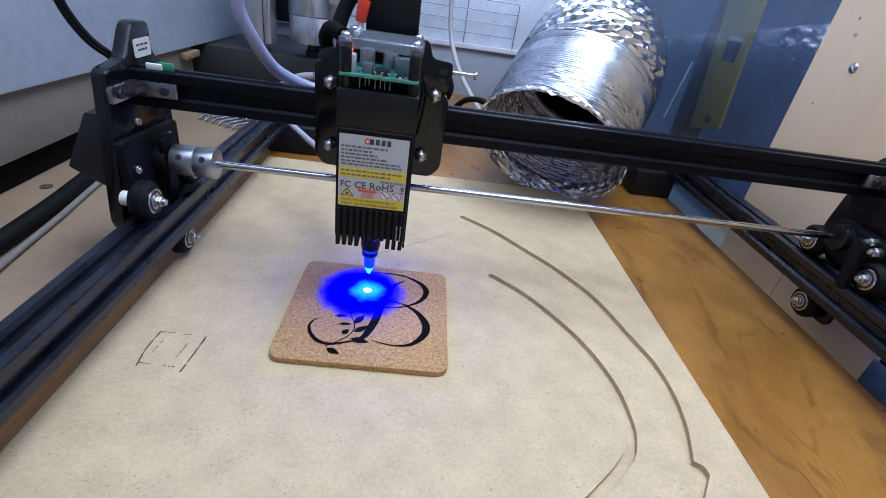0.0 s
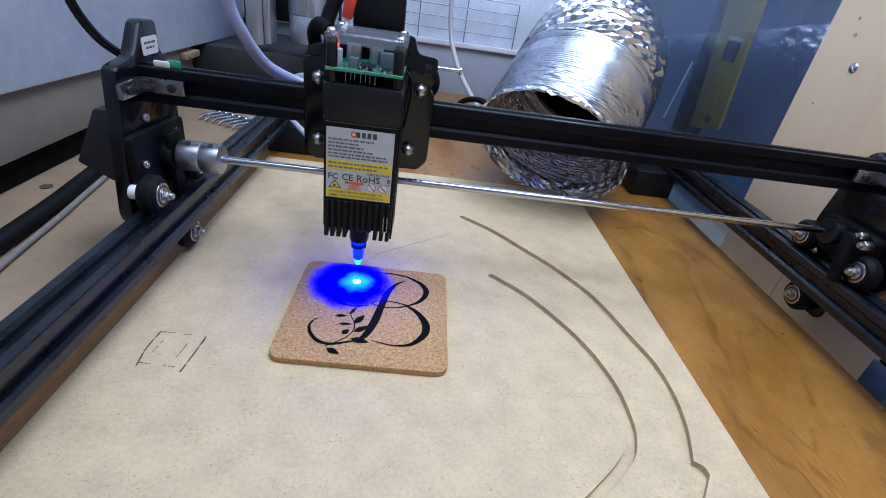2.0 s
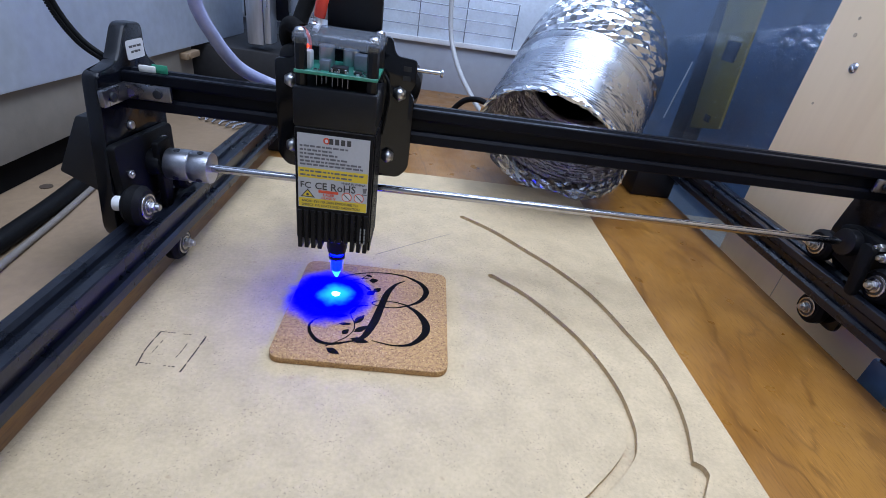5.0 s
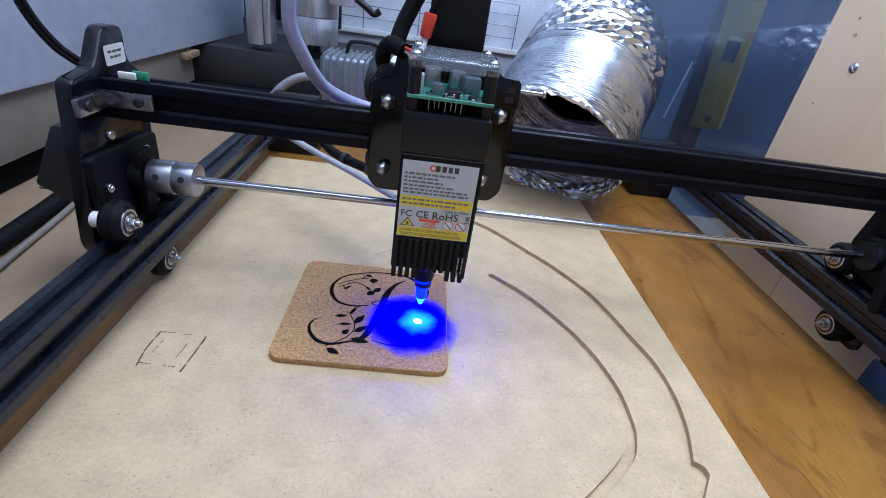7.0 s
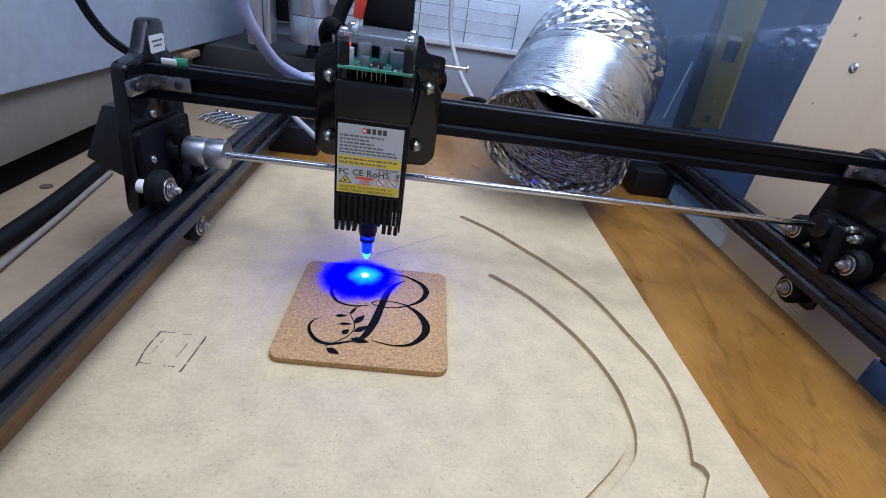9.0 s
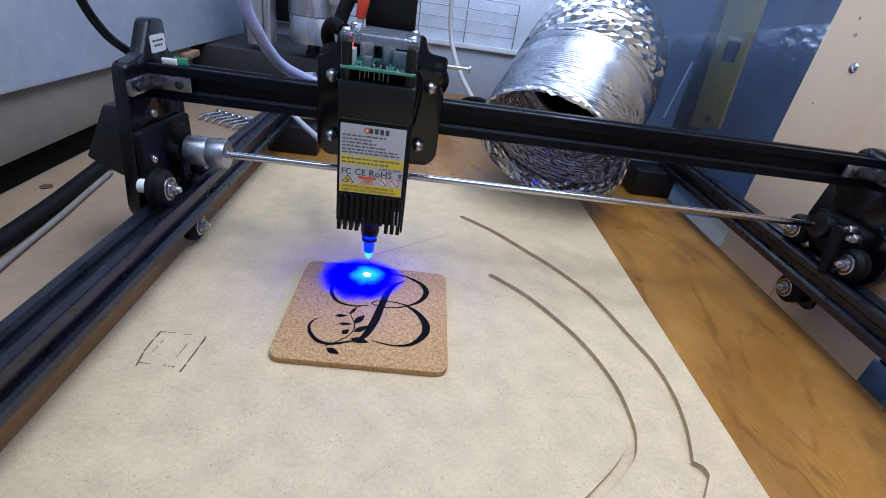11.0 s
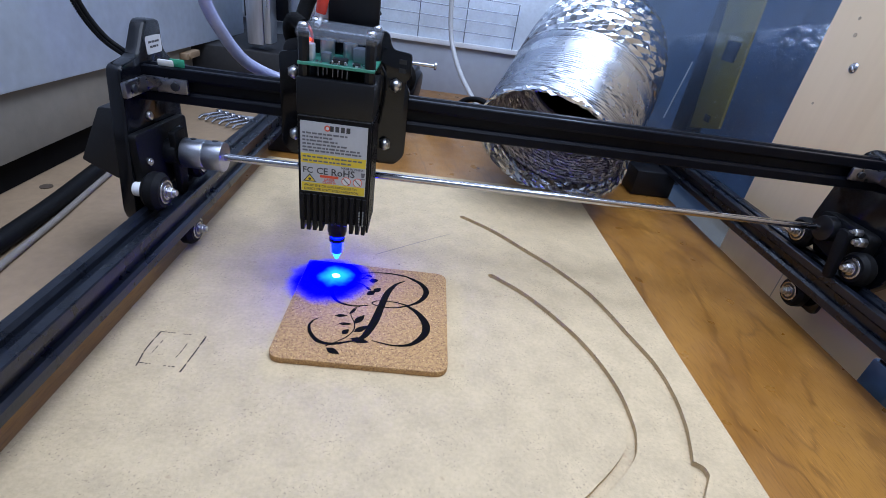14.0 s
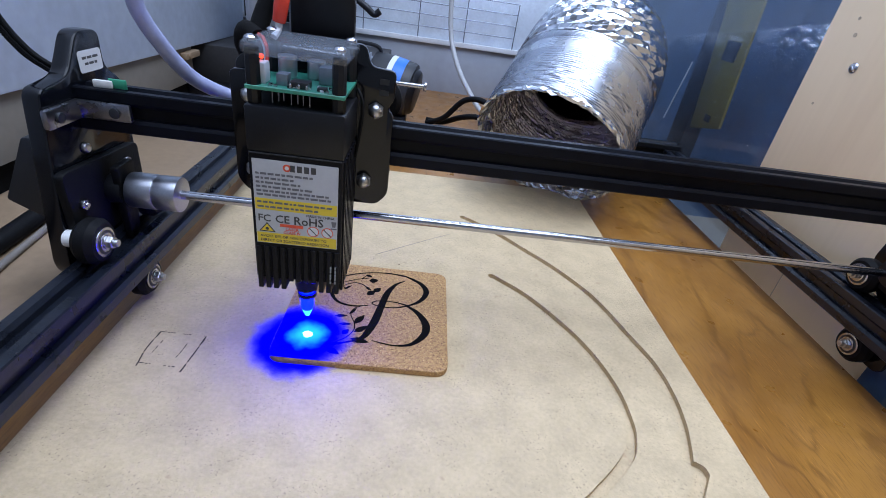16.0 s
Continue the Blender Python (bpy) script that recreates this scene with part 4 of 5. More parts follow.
def build_gantry():
    g = thing("gantry", (0.0955, BEAM_Y, 0.0455), "black gantry with slotted beam, side plates and steel drive rod", "gantry")
    part("beam", prism(slot_outline(0.0521, 0.1139, 0.0071, 0.0104), "x", -0.149, 0.340), BLACK_ANO, g, "black slotted aluminium beam", smooth=False)
    left = round_corners([(0.0240, 0.1265), (0.0440, 0.1290), (0.0570, 0.1478), (0.0740, 0.1468), (0.0735, 0.1290), (0.0860, 0.1200), (0.0860, 0.0660), (0.0700, 0.0420), (0.0480, 0.0330), (0.0150, 0.0345), (0.0120, 0.0420)], 0.005)
    plate = part("side_plate", prism(left, "x", -0.1575, -0.1490, 0.0012), BLACK_ACRYLIC, g, "glossy black side plate")
    part("label", prism(round_corners([(0.0538, 0.1282), (0.0718, 0.1282), (0.0718, 0.1385), (0.0538, 0.1385)], 0.0018), "x", -0.1490, -0.14882), LABEL_WHITE, plate, "small white sticker")
    for z, row in ((0.1350, ((0.0565, 0.0598), (0.0605, 0.0640), (0.0647, 0.0690))), (0.1322, ((0.0580, 0.0607), (0.0614, 0.0650), (0.0656, 0.0676)))):
        b = bmesh.new()
        for y0, y1 in row:
            box(-0.14882, -0.14876, y0, y1, z - 0.0006, z + 0.0006, bm=b)
        part("print_bar", b, INK, plate, "line of tiny print", smooth=False)
    right = round_corners([(0.0000, 0.0560), (0.0040, 0.1260), (0.0620, 0.1290), (0.0690, 0.1240), (0.0770, 0.0960), (0.0810, 0.0640), (0.0560, 0.0370), (0.0140, 0.0360)], 0.006)
    part("side_plate", prism(right, "x", 0.3400, 0.3485, 0.0012), BLACK_ACRYLIC, g, "glossy black side plate")
    # steel angle clips that hold the beam
    for s, x in ((1, -0.149), (-1, 0.340)):
        b = box(min(x, x + s * 0.0035), max(x, x + s * 0.0035), 0.0200, 0.0450, 0.1095, 0.1190, 0.0015)
        box(min(x, x + s * 0.0270), max(x, x + s * 0.0270), 0.0418, 0.0446, 0.1100, 0.1190, 0.0012, bm=b)
        clip = part("angle_clip", b, CLIP_STEEL, g, "bent bright steel clip")
        b = cyl((x + s * 0.020, 0.0418, 0.1145), (x + s * 0.020, 0.0404, 0.1145), 0.0026, seg=14, bev=0.0004)
        cyl((x + s * 0.0035, 0.0270, 0.1142), (x + s * 0.0050, 0.0270, 0.1142), 0.0026, seg=14, bev=0.0004, bm=b)
        part("clip_screw", b, DARK_GREY, clip, "small dark screws")
    # motor and its grey cover outside the plate
    part("motor", box(-0.1720, -0.1580, 0.0420, 0.0780, 0.0420, 0.0660, 0.002), BLACK_PLASTIC, g, "black square stepper motor")
    b = prism(round_corners([(-0.1945, 0.0610), (-0.1770, 0.0970), (-0.1577, 0.0970), (-0.1577, 0.0500), (-0.1740, 0.0500)], 0.002), "y", 0.0400, 0.0800, 0.001)
    part("motor_cover", b, DARK_GREY, g, "dark grey sloping motor cover")
    # pulley block inside the plate, with its arm
    b = prism(round_corners([(0.0170, 0.0480), (0.0165, 0.0900), (0.0800, 0.0865), (0.0800, 0.0640), (0.0640, 0.0500), (0.0400, 0.0480)], 0.004), "x", -0.1488, -0.1440, 0.0008)
    part("bearing_plate", b, BLACK_RUBBER, g, "black bearing plate")
    b = prism(round_corners([(0.0440, 0.0420), (0.0520, 0.0420), (0.0590, 0.0850), (0.0430, 0.0850)], 0.003), "x", -0.1392, -0.1350, 0.0008)
    part("arm", b, BLACK_RUBBER, g, "black bearing arm")
    b = cyl((-0.1440, ROD_Y, ROD_Z), (-0.1360, ROD_Y, ROD_Z), 0.0085, seg=28, bev=0.0008)
    part("pulley", b, BLACK_PLASTIC, g, "black toothed pulley")
    for y, z in ((0.0245, 0.0715), (0.0650, 0.0800)):
        b = cyl((-0.1440, y, z), (-0.1415, y, z), 0.0026, seg=16, bev=0.0004)
        cyl((-0.1414, y, z), (-0.1408, y, z), 0.0013, seg=6, bm=b)
        part("cap_screw", b, STEEL, g, "bright cap screw")
    part("plate_screw", cyl((-0.1490, 0.0433, 0.0941), (-0.1470, 0.0433, 0.0941), 0.0030, 0.0024, seg=18, bev=0.0004), ZINC, g, "zinc screw")
    part("spacer", cyl((-0.1490, 0.0150, 0.0568), (-0.1415, 0.0150, 0.0568), 0.0044, seg=20, bev=0.0004), WHITE_NYLON, g, "white nylon spacer")
    # small circuit plug on the beam end
    b = box(-0.1345, -0.1262, 0.0500, 0.0512, 0.1242, 0.1287, 0.0003)
    part("sensor_board", b, GREEN_PLUG, g, "small green circuit board")
    part("sensor_plug", box(-0.1410, -0.1320, 0.0480, 0.0499, 0.1242, 0.1280, 0.0007), WHITE_NYLON, g, "white plug")
    # right end
    b = prism(round_corners([(0.0180, 0.0480), (0.0180, 0.0800), (0.0640, 0.0800), (0.0640, 0.0560)], 0.006), "x", 0.3300, 0.3398, 0.001)
    part("bearing_plate", b, BLACK_RUBBER, g, "black bearing plate")
    b = prism(round_corners([(0.0190, 0.0440), (0.0260, 0.0440), (0.0340, 0.0790), (0.0240, 0.0790)], 0.003), "x", 0.3190, 0.3235, 0.0008)
    part("arm", b, BLACK_RUBBER, g, "black bearing arm")
    part("pulley", cyl((0.3235, ROD_Y, ROD_Z), (0.3390, ROD_Y, ROD_Z), 0.0095, seg=28, bev=0.0008), BLACK_PLASTIC, g, "black toothed pulley")
    for y, z, r in ((0.0265, 0.0790, 0.0026), (0.0205, 0.0745, 0.0034)):
        b = cyl((0.3300, y, z), (0.3240, y, z), r, seg=6, bev=0.0005)
        cyl((0.3240, y, z), (0.3210, y, z), r * 0.55, seg=14, bev=0.0004, bm=b)
        part("locknut", b, ZINC, g, "zinc lock nut")
    # wheels that ride on the rails
    for x, o in ((RAIL_WEST, 1.0), (RAIL_EAST, -1.0)):
        for y, z in ((0.0150, 0.0568), (0.0700, 0.0568), (0.0478, 0.0142)):
            w = wheel(g, "rail_wheel", (x, y, z), "x", "black rail wheel with a steel bearing", o)
            WHEELS.append(w)
            s = -o
            part("axle", cyl((x + s * 0.005, y, z), (x + s * 0.0095, y, z), 0.0035, seg=14), ZINC, w)
    # lower wheel carriers
    for x0, x1 in ((-0.1500, -0.1465), (0.3375, 0.3410)):
        part("wheel_carrier", prism(round_corners([(0.030, 0.004), (0.066, 0.004), (0.066, 0.024), (0.030, 0.024)], 0.006), "x", x0, x1, 0.0006), BLACK_ACRYLIC, g)
    # drive rod with its split coupler
    rod = part("drive_rod", cyl((-0.1080, ROD_Y, ROD_Z), (0.3200, ROD_Y, ROD_Z), 0.0025, seg=20), ROD_STEEL, g, "bright steel drive rod", pivot=(0.0955, ROD_Y, ROD_Z))
    b = cyl((-0.1335, ROD_Y, ROD_Z), (-0.1195, ROD_Y, ROD_Z), 0.0098, seg=36, bev=0.0008)
    cyl((-0.1190, ROD_Y, ROD_Z), (-0.1072, ROD_Y, ROD_Z), 0.0098, seg=36, bev=0.0008, bm=b)
    cyl((-0.1330, ROD_Y, ROD_Z), (-0.1080, ROD_Y, ROD_Z), 0.0093, seg=36, bm=b)
    cp = part("coupler", b, COUPLER_METAL, rod, "satin aluminium shaft coupler")
    for x in (-0.1270, -0.1130):
        for a in (0.5, 2.6):
            d = Vector((0, math.cos(a), math.sin(a)))
            p = Vector((x, ROD_Y, ROD_Z))
            part("set_screw", cyl(p + d * 0.0092, p + d * 0.01005, 0.0019, seg=12), CHIP, rod, "dark set screw")
    SHAFTS.append(rod)
    # ribbed strip that stands up behind the plate
    path = smooth_path([(-0.1600, 0.0700, 0.1180), (-0.1700, 0.0640, 0.1265), (-0.1785, 0.0610, 0.1350), (-0.1865, 0.0590, 0.1500), (-0.1920, 0.0580, 0.1720), (-0.1950, 0.0580, 0.2100), (-0.194, 0.058, 0.26)], 14)
    b = skin(rings_along(path, lambda i, a, s: 0.0009 + 0.0016 * abs(math.sin(a)), 16))
    strip = part("toothed_strip", b, BLACK_RUBBER, g, "black toothed belt standing in a loop")
    b = bmesh.new()
    for i in range(1, len(path) - 1):
        box(path[i].x - 0.0020, path[i].x - 0.0004, path[i].y - 0.0022, path[i].y + 0.0022, path[i].z - 0.0012, path[i].z - 0.0002, bm=b)
    part("teeth", b, BLACK_RUBBER, strip)
    # air hose and cable that hang along under the beam
    b = tube([(-0.1150, 0.1850, 0.0800), (-0.0942, 0.1677, 0.0690), (-0.0702, 0.1477, 0.0653), (-0.0582, 0.1377, 0.0642), (-0.0462, 0.1277, 0.0633), (-0.0222, 0.1077, 0.0618), (0.0045, 0.0827, 0.0603), (0.0090, 0.0785, 0.0602)], 0.0024, 14)
    LEADS.append(part("air_hose", b, HOSE_PALE, g, "milky air hose hanging under the beam", pivot=(-0.0942, 0.1677, 0.0690)))
    lead = part("cable", tube([(-0.0600, 0.1500, 0.0760), (-0.0439, 0.1377, 0.0655), (-0.0146, 0.1127, 0.0650), (0.0076, 0.0877, 0.0680), (0.0110, 0.0846, 0.0690)], 0.0036, 12), BLACK_RUBBER, g, "black sleeved cable", pivot=(-0.0600, 0.1500, 0.0760))
    LEADS.append(lead)
    for p, q in (((-0.0350, 0.1300, 0.0650), (-0.0320, 0.1275, 0.0649)), ((-0.0146, 0.1127, 0.0648), (-0.0116, 0.1101, 0.0650))):
        part("cable_tie", cyl(p, q, 0.0042, seg=16), DARK_GREY, lead)
    return g


def build_carriage():
    CX, CY = -0.0037, 0.0193
    c = thing("laser_carriage", (CX, BEAM_Y, BEAM_Z), "black laser engraving head on its carriage plate, laser burning blue", "laser head")
    # back plate and upright
    pl = round_corners([(-0.0425, 0.0900), (-0.0370, 0.0835), (0.0290, 0.0835), (0.0345, 0.0900), (0.0345, 0.1310), (0.0315, 0.1350), (0.0345, 0.1390), (0.0345, 0.1520), (0.0225, 0.1530), (0.0200, 0.1620), (-0.0300, 0.1620), (-0.0320, 0.1450), (-0.0425, 0.1440)], 0.003)
    plate = part("carriage_plate", prism(pl, "y", 0.0375, 0.0415, 0.0007), BLACK_ACRYLIC, c, "black carriage plate")
    for x, z in ((0.0292, 0.1470), (0.0292, 0.1420)):
        part("slot_hole", box(x - 0.0022, x + 0.0022, 0.0372, 0.0376, z - 0.0013, z + 0.0013), DARK_GREY, plate)
    for x, z in ((-0.0334, 0.1336), (0.0260, 0.1336), (-0.0334, 0.0969), (0.0218, 0.0969)):
        hex_bolt(plate, "dome_nut", (x, 0.0375, z), (0, -1, 0), 0.0040, 0.0024)
    for x, z in ((-0.0335, 0.1352), (0.0255, 0.1352), (-0.0335, 0.0958), (0.0220, 0.0958)):
        w = wheel(c, "carriage_wheel", (x, BEAM_Y, z), "y", "black carriage wheel", 1.0)
        part("axle", cyl((x, 0.0412, z), (x, 0.050, z), 0.003, seg=12), ZINC, w)
    up = box(-0.0165, 0.0130, 0.0480, 0.0520, 0.1580, 0.2300, 0.0012)
    part("upright_plate", up, BLACK_PLASTIC, c, "flat black upright plate")
    part("upright_arm", box(-0.0165, 0.0130, 0.0416, 0.0520, 0.1520, 0.1590, 0.001), BLACK_PLASTIC, c)
    part("side_screw", cyl((0.0340, 0.0430, 0.1462), (0.0475, 0.0430, 0.1462), 0.0011, seg=12), STEEL, c, "long bright adjusting screw")
    part("side_screw_head", cyl((0.0475, 0.0430, 0.1462), (0.0490, 0.0430, 0.1462), 0.0022, seg=12, bev=0.0003), STEEL, c)
    # laser module: finned heat sink with a plain upper shroud
    x0, x1, y0, y1 = -0.0232, 0.0168, 0.0003, 0.0370
    body = bmesh.new()
    box(x0, x1, y0, y1, 0.0560, 0.1192, 0.0006, bm=body)
    mod = part("laser_module", body, MODULE_BLACK, c, "black anodised laser module", smooth=False)
    for k in range(11):
        fx = x0 + (x1 - x0) * (k + 0.5) / 11
        part("fin", box(fx - 0.0012, fx + 0.0012, y0 - 0.0006, y1 - 0.0004, 0.0497 + (0.0050 if k in (4, 5, 6, 7) else 0), 0.0738, 0.0003, 1), MODULE_BLACK, mod)
        if k < 10:
            gx = x0 + (x1 - x0) * (k + 1) / 11
            # near-black strips paint the shade between the fins
            part("groove_shade", box(gx - 0.00055, gx + 0.00055, y0 - 0.0004, y0 + 0.0002, 0.0562, 0.0738, 0.0001, 1), GAP_SHADE, mod)
    for k in range(7):
        gy = y0 + 0.004 + k * 0.0048
        part("side_fin", box(x1 - 0.0004, x1 + 0.0008, gy - 0.0012, gy + 0.0012, 0.0500, 0.1185, 0.0002, 1), MODULE_BLACK, mod)
    sh = box(x0 - 0.0004, x1 + 0.0004, y0 - 0.0004, y1 + 0.0003, 0.1196, 0.1392, 0.0012)
    shroud = part("fan_shroud", sh, BLACK_PLASTIC, c, "black fan shroud")
    part("shroud_edge", box(x0 + 0.0005, x1 - 0.0005, y0 - 0.0006, y0 + 0.0004, 0.1190, 0.1196, 0.0001, 1), DARK_GREY, shroud)
    # circuit board on stand-offs, with a clear cover
    pcb = part("circuit_board", box(x0 + 0.0002, x1 - 0.0002, y0 + 0.0010, y1 - 0.001, 0.1450, 0.1466, 0.0002, 1), PCB, c, "green circuit board")
    for k, (px, drop) in enumerate(((-0.0128, 0.0050), (-0.0102, 0.0040), (-0.0082, 0.0036), (-0.0052, 0.0048), (-0.0026, 0.0042), (-0.0004, 0.0046), (0.0022, 0.0049))):
        part("pin", box(px - 0.0002, px + 0.0002, y0 + 0.0032, y0 + 0.0036, 0.1450 - drop, 0.1450), CLIP_STEEL, pcb, "solder pin")
    part("chip", box(-0.0060, 0.0015, y0 + 0.004, y0 + 0.011, 0.1466, 0.1492, 0.0002), CHIP, pcb, "black chip")
    part("regulator", box(-0.0118, -0.0072, y0 + 0.006, y0 + 0.012, 0.1466, 0.1512, 0.0003), PUMP_GREY, pcb, "grey regulator block")
    part("chip", box(0.0050, 0.0085, y0 + 0.004, y0 + 0.008, 0.1466, 0.1480, 0.0002), CHIP, pcb, "black chip")
    for px, py, r, hh in ((-0.0120, 0.0250, 0.0040, 0.0090), (0.0000, 0.0270, 0.0040, 0.0080)):
        part("capacitor", cyl((px, py, 0.1466), (px, py, 0.1466 + hh), r, seg=24, bev=0.0006), CAPACITOR, pcb, "silver capacitor")
    for px in (-0.0054, -0.0020, 0.0011):
        part("contact", box(px - 0.0005, px + 0.0005, y0 + 0.0026, y0 + 0.0040, 0.1466, 0.1486, 0.0001, 1), STEEL, pcb, "bright solder contact")
    part("coil", box(0.0030, 0.0110, 0.0160, 0.0240, 0.1466, 0.1540, 0.0008), PUMP_GREY, pcb, "grey square coil")
    part("socket", box(-0.0215, -0.0160, 0.006, 0.013, 0.1466, 0.1545, 0.0005), LABEL_WHITE, pcb, "white socket")
    rng = random.Random(4)
    for k in range(30):
        px, py = rng.uniform(-0.019, 0.013), rng.uniform(0.003, 0.012)
        part("solder_part", box(px - 0.0007, px + 0.0007, py - 0.0004, py + 0.0004, 0.1466, 0.1474), (STEEL, CHIP, LABEL_WHITE)[k % 3], pcb)
    part("blue_led", ball((0.0135, 0.0030, 0.1475), 0.0010, seg=12), LED_BLUE, pcb, "lit blue indicator lamp")
    part("red_led", ball((-0.0190, 0.0120, 0.1560), 0.0011, seg=12), LED_RED, pcb, "lit red indicator lamp")
    for px, py in ((x0 + 0.0030, y0 + 0.004), (x1 - 0.0030, y0 + 0.004), (x0 + 0.0030, y1 - 0.004), (x1 - 0.0030, y1 - 0.004)):
        part("stand_off", cyl((px, py, 0.1392), (px, py, 0.1605), 0.0029, seg=8, bev=0.0003), BLACK_PLASTIC, c, "black stand-off")
    cov = part("clear_cover", box(x0 - 0.0006, x1 + 0.0006, y0 - 0.0002, y1, 0.1578, 0.1634, 0.0022, 3), COVER_PLASTIC, c, "clear plastic cover plate")
    for px, py in ((x0 + 0.0030, y0 + 0.004), (x1 - 0.0030, y0 + 0.004), (x0 + 0.0030, y1 - 0.004), (x1 - 0.0030, y1 - 0.004)):
        part("cover_screw", ball((px, py, 0.1634), 0.0026, 1, 1, 0.65, seg=14), STEEL, cov, "bright dome screw")
    # printed label
    L = y0 - 0.0003
    lab = part("label", box(-0.0217, 0.0150, L - 0.0001, L + 0.0003, 0.0757, 0.1167, 0.00005, 1), LABEL_SILVER, mod, "silver-white printed label with yellow bands")
    face = Matrix.Rotation(radians(90), 4, "X")
    for z0, z1 in ((0.0930, 0.0985), (0.0760, 0.0812)):
        part("yellow_band", box(-0.0214, 0.0147, L - 0.00018, L, z0, z1), LABEL_YELLOW, lab, "yellow band")
    part("logo_ring", skin(rings_along([Vector((-0.0070, L - 0.00018, 0.1138)), Vector((-0.0070, L - 0.0001, 0.1138))], lambda i, a, s: 0.0017, 20)), INK_RED, lab, "red ring mark")
    part("logo_ring_centre", cyl((-0.0070, L - 0.00022, 0.1138), (-0.0070, L - 0.0001, 0.1138), 0.0009, seg=16), LABEL_WHITE, lab)
    for k in range(4):
        bx = -0.0045 + k * 0.0030
        part("logo_bar", box(bx - 0.0012, bx + 0.0009, L - 0.00018, L, 0.1123, 0.1153), INK, lab, "dark logo shape")
    print_rng = random.Random(21)
    for z, a, e in ((0.1103, -0.0205, 0.0030), (0.1082, -0.0205, -0.0040), (0.1062, -0.0205, -0.0010), (0.1042, -0.0205, 0.0030), (0.1022, -0.0205, 0.0100), (0.1004, -0.0205, 0.0110), (0.0968, -0.0205, 0.0125), (0.0945, -0.0205, 0.0060)):
        bb, at = bmesh.new(), a
        while at < e:
            w = print_rng.uniform(0.0011, 0.0034)
            box(at, min(at + w, e + 0.001), L - 0.00024, L, z - 0.00048, z + 0.00048, bm=bb)
            at += w + 0.00055
        part("print_bar", bb, INK_GREY, lab, "line of small print", smooth=False)
    txt = lambda s, size, x, z, mat: part("lettering", words(s, size, (x, L - 0.0002, z), face), mat, lab, smooth=False)
    txt("MADE IN CHINA", 0.0017, 0.0010, 0.0913, INK)
    txt("RoHS", 0.0058, -0.0048, 0.0868, INK)
    txt("CE", 0.0054, -0.0130, 0.0870, INK)
    txt("FC", 0.0050, -0.0207, 0.0871, INK)
    part("bin_mark", prism([(0.0122, 0.0902), (0.0146, 0.0902), (0.0141, 0.0874), (0.0127, 0.0874)], "y", L - 0.0002, L), INK_GREY, lab, "small crossed bin mark")
    part("bin_bar", box(0.0121, 0.0147, L - 0.0002, L, 0.0862, 0.0868), INK_GREY, lab)
    txt("LASER", 0.0022, -0.0085, 0.0832, INK_RED)
    txt("CLASS IV", 0.0020, -0.0095, 0.0814, INK_RED)
    part("danger_bar", box(-0.0110, -0.0005, L - 0.0002, L, 0.0849, 0.0864), INK_RED, lab, "red warning bar")
    txt("AVOID EYE OR SKIN EXPOSURE TO", 0.0019, -0.0200, 0.0789, INK)
    txt("DIRECT OR SCATTERED RADIATION", 0.0019, -0.0200, 0.0767, INK)
    part("warning_triangle", prism([(-0.0205, 0.0818), (-0.0130, 0.0818), (-0.01675, 0.0866)], "y", L - 0.0002, L), INK, lab, "black-edged yellow warning triangle")
    part("warning_triangle_field", prism([(-0.0195, 0.0823), (-0.0140, 0.0823), (-0.01675, 0.0858)], "y", L - 0.00026, L), LABEL_YELLOW, lab)
    part("warning_burst", cyl((-0.01675, L - 0.0003, 0.0834), (-0.01675, L, 0.0834), 0.0008, seg=8), INK, lab)
    for x in (0.0040, 0.0105):
        part("warning_ring", cyl((x, L - 0.0002, 0.0840), (x, L, 0.0840), 0.0027, seg=24), INK_RED, lab, "red ring pictogram")
        part("warning_ring_field", cyl((x, L - 0.00026, 0.0840), (x, L, 0.0840), 0.0023, seg=24), LABEL_WHITE, lab)
        part("warning_slash", prism([(x - 0.0018, 0.0855), (x - 0.0014, 0.0858), (x + 0.0018, 0.0825), (x + 0.0014, 0.0822)], "y", L - 0.0003, L), INK, lab)
    for k in range(5):
        part("side_mark", box(0.0120, 0.0127, L - 0.0010, L - 0.0003, 0.0562 + k * 0.0021, 0.0575 + k * 0.0021 + 0.0003 * (k % 2)), PUMP_GREY, mod, "tiny pale print")
    for k in range(5):
        part("side_mark", box(0.0142, 0.0149, L - 0.0010, L - 0.0003, 0.0562 + k * 0.0021, 0.0575 + k * 0.0021 + 0.0003 * (k % 2)), PUMP_GREY, mod, "tiny pale print")
    # focusing nozzle
    b = cyl((CX, CY, 0.0570), (CX, CY, 0.0400), 0.0062, seg=32, bev=0.0006)
    noz = part("nozzle", b, BLACK_ANO, c, "black focusing barrel")
    # this sleeve emits the blue halo that the laser would scatter
    part("nozzle_sleeve", cyl((CX, CY, 0.0402), (CX, CY, 0.0240), 0.0041, 0.0033, seg=28, bev=0.0005), NOZZLE_GLOW, noz, "nozzle glass made to glow and cast the blue halo")
    for zz, rr in ((0.0392, 0.0056), (0.0345, 0.0050)):
        part("nozzle_collar", skin(rings_along([Vector((CX, CY, zz + d)) for d in (0.0012, 0.0012, -0.0012, -0.0012)], lambda i, a, s: (0.0036, rr, rr, 0.0036)[i], 28)), BLACK_ANO, noz, "black collar")
    part("nozzle_tip", cyl((CX, CY, 0.0240), (CX, CY, 0.0190), 0.0031, 0.0012, seg=20), TIP_GLOW, noz, "nozzle tip made to glow as if laser-lit")
    # painted laser light: discs on the work, and on the board past its edge
    z = CORK_TOP
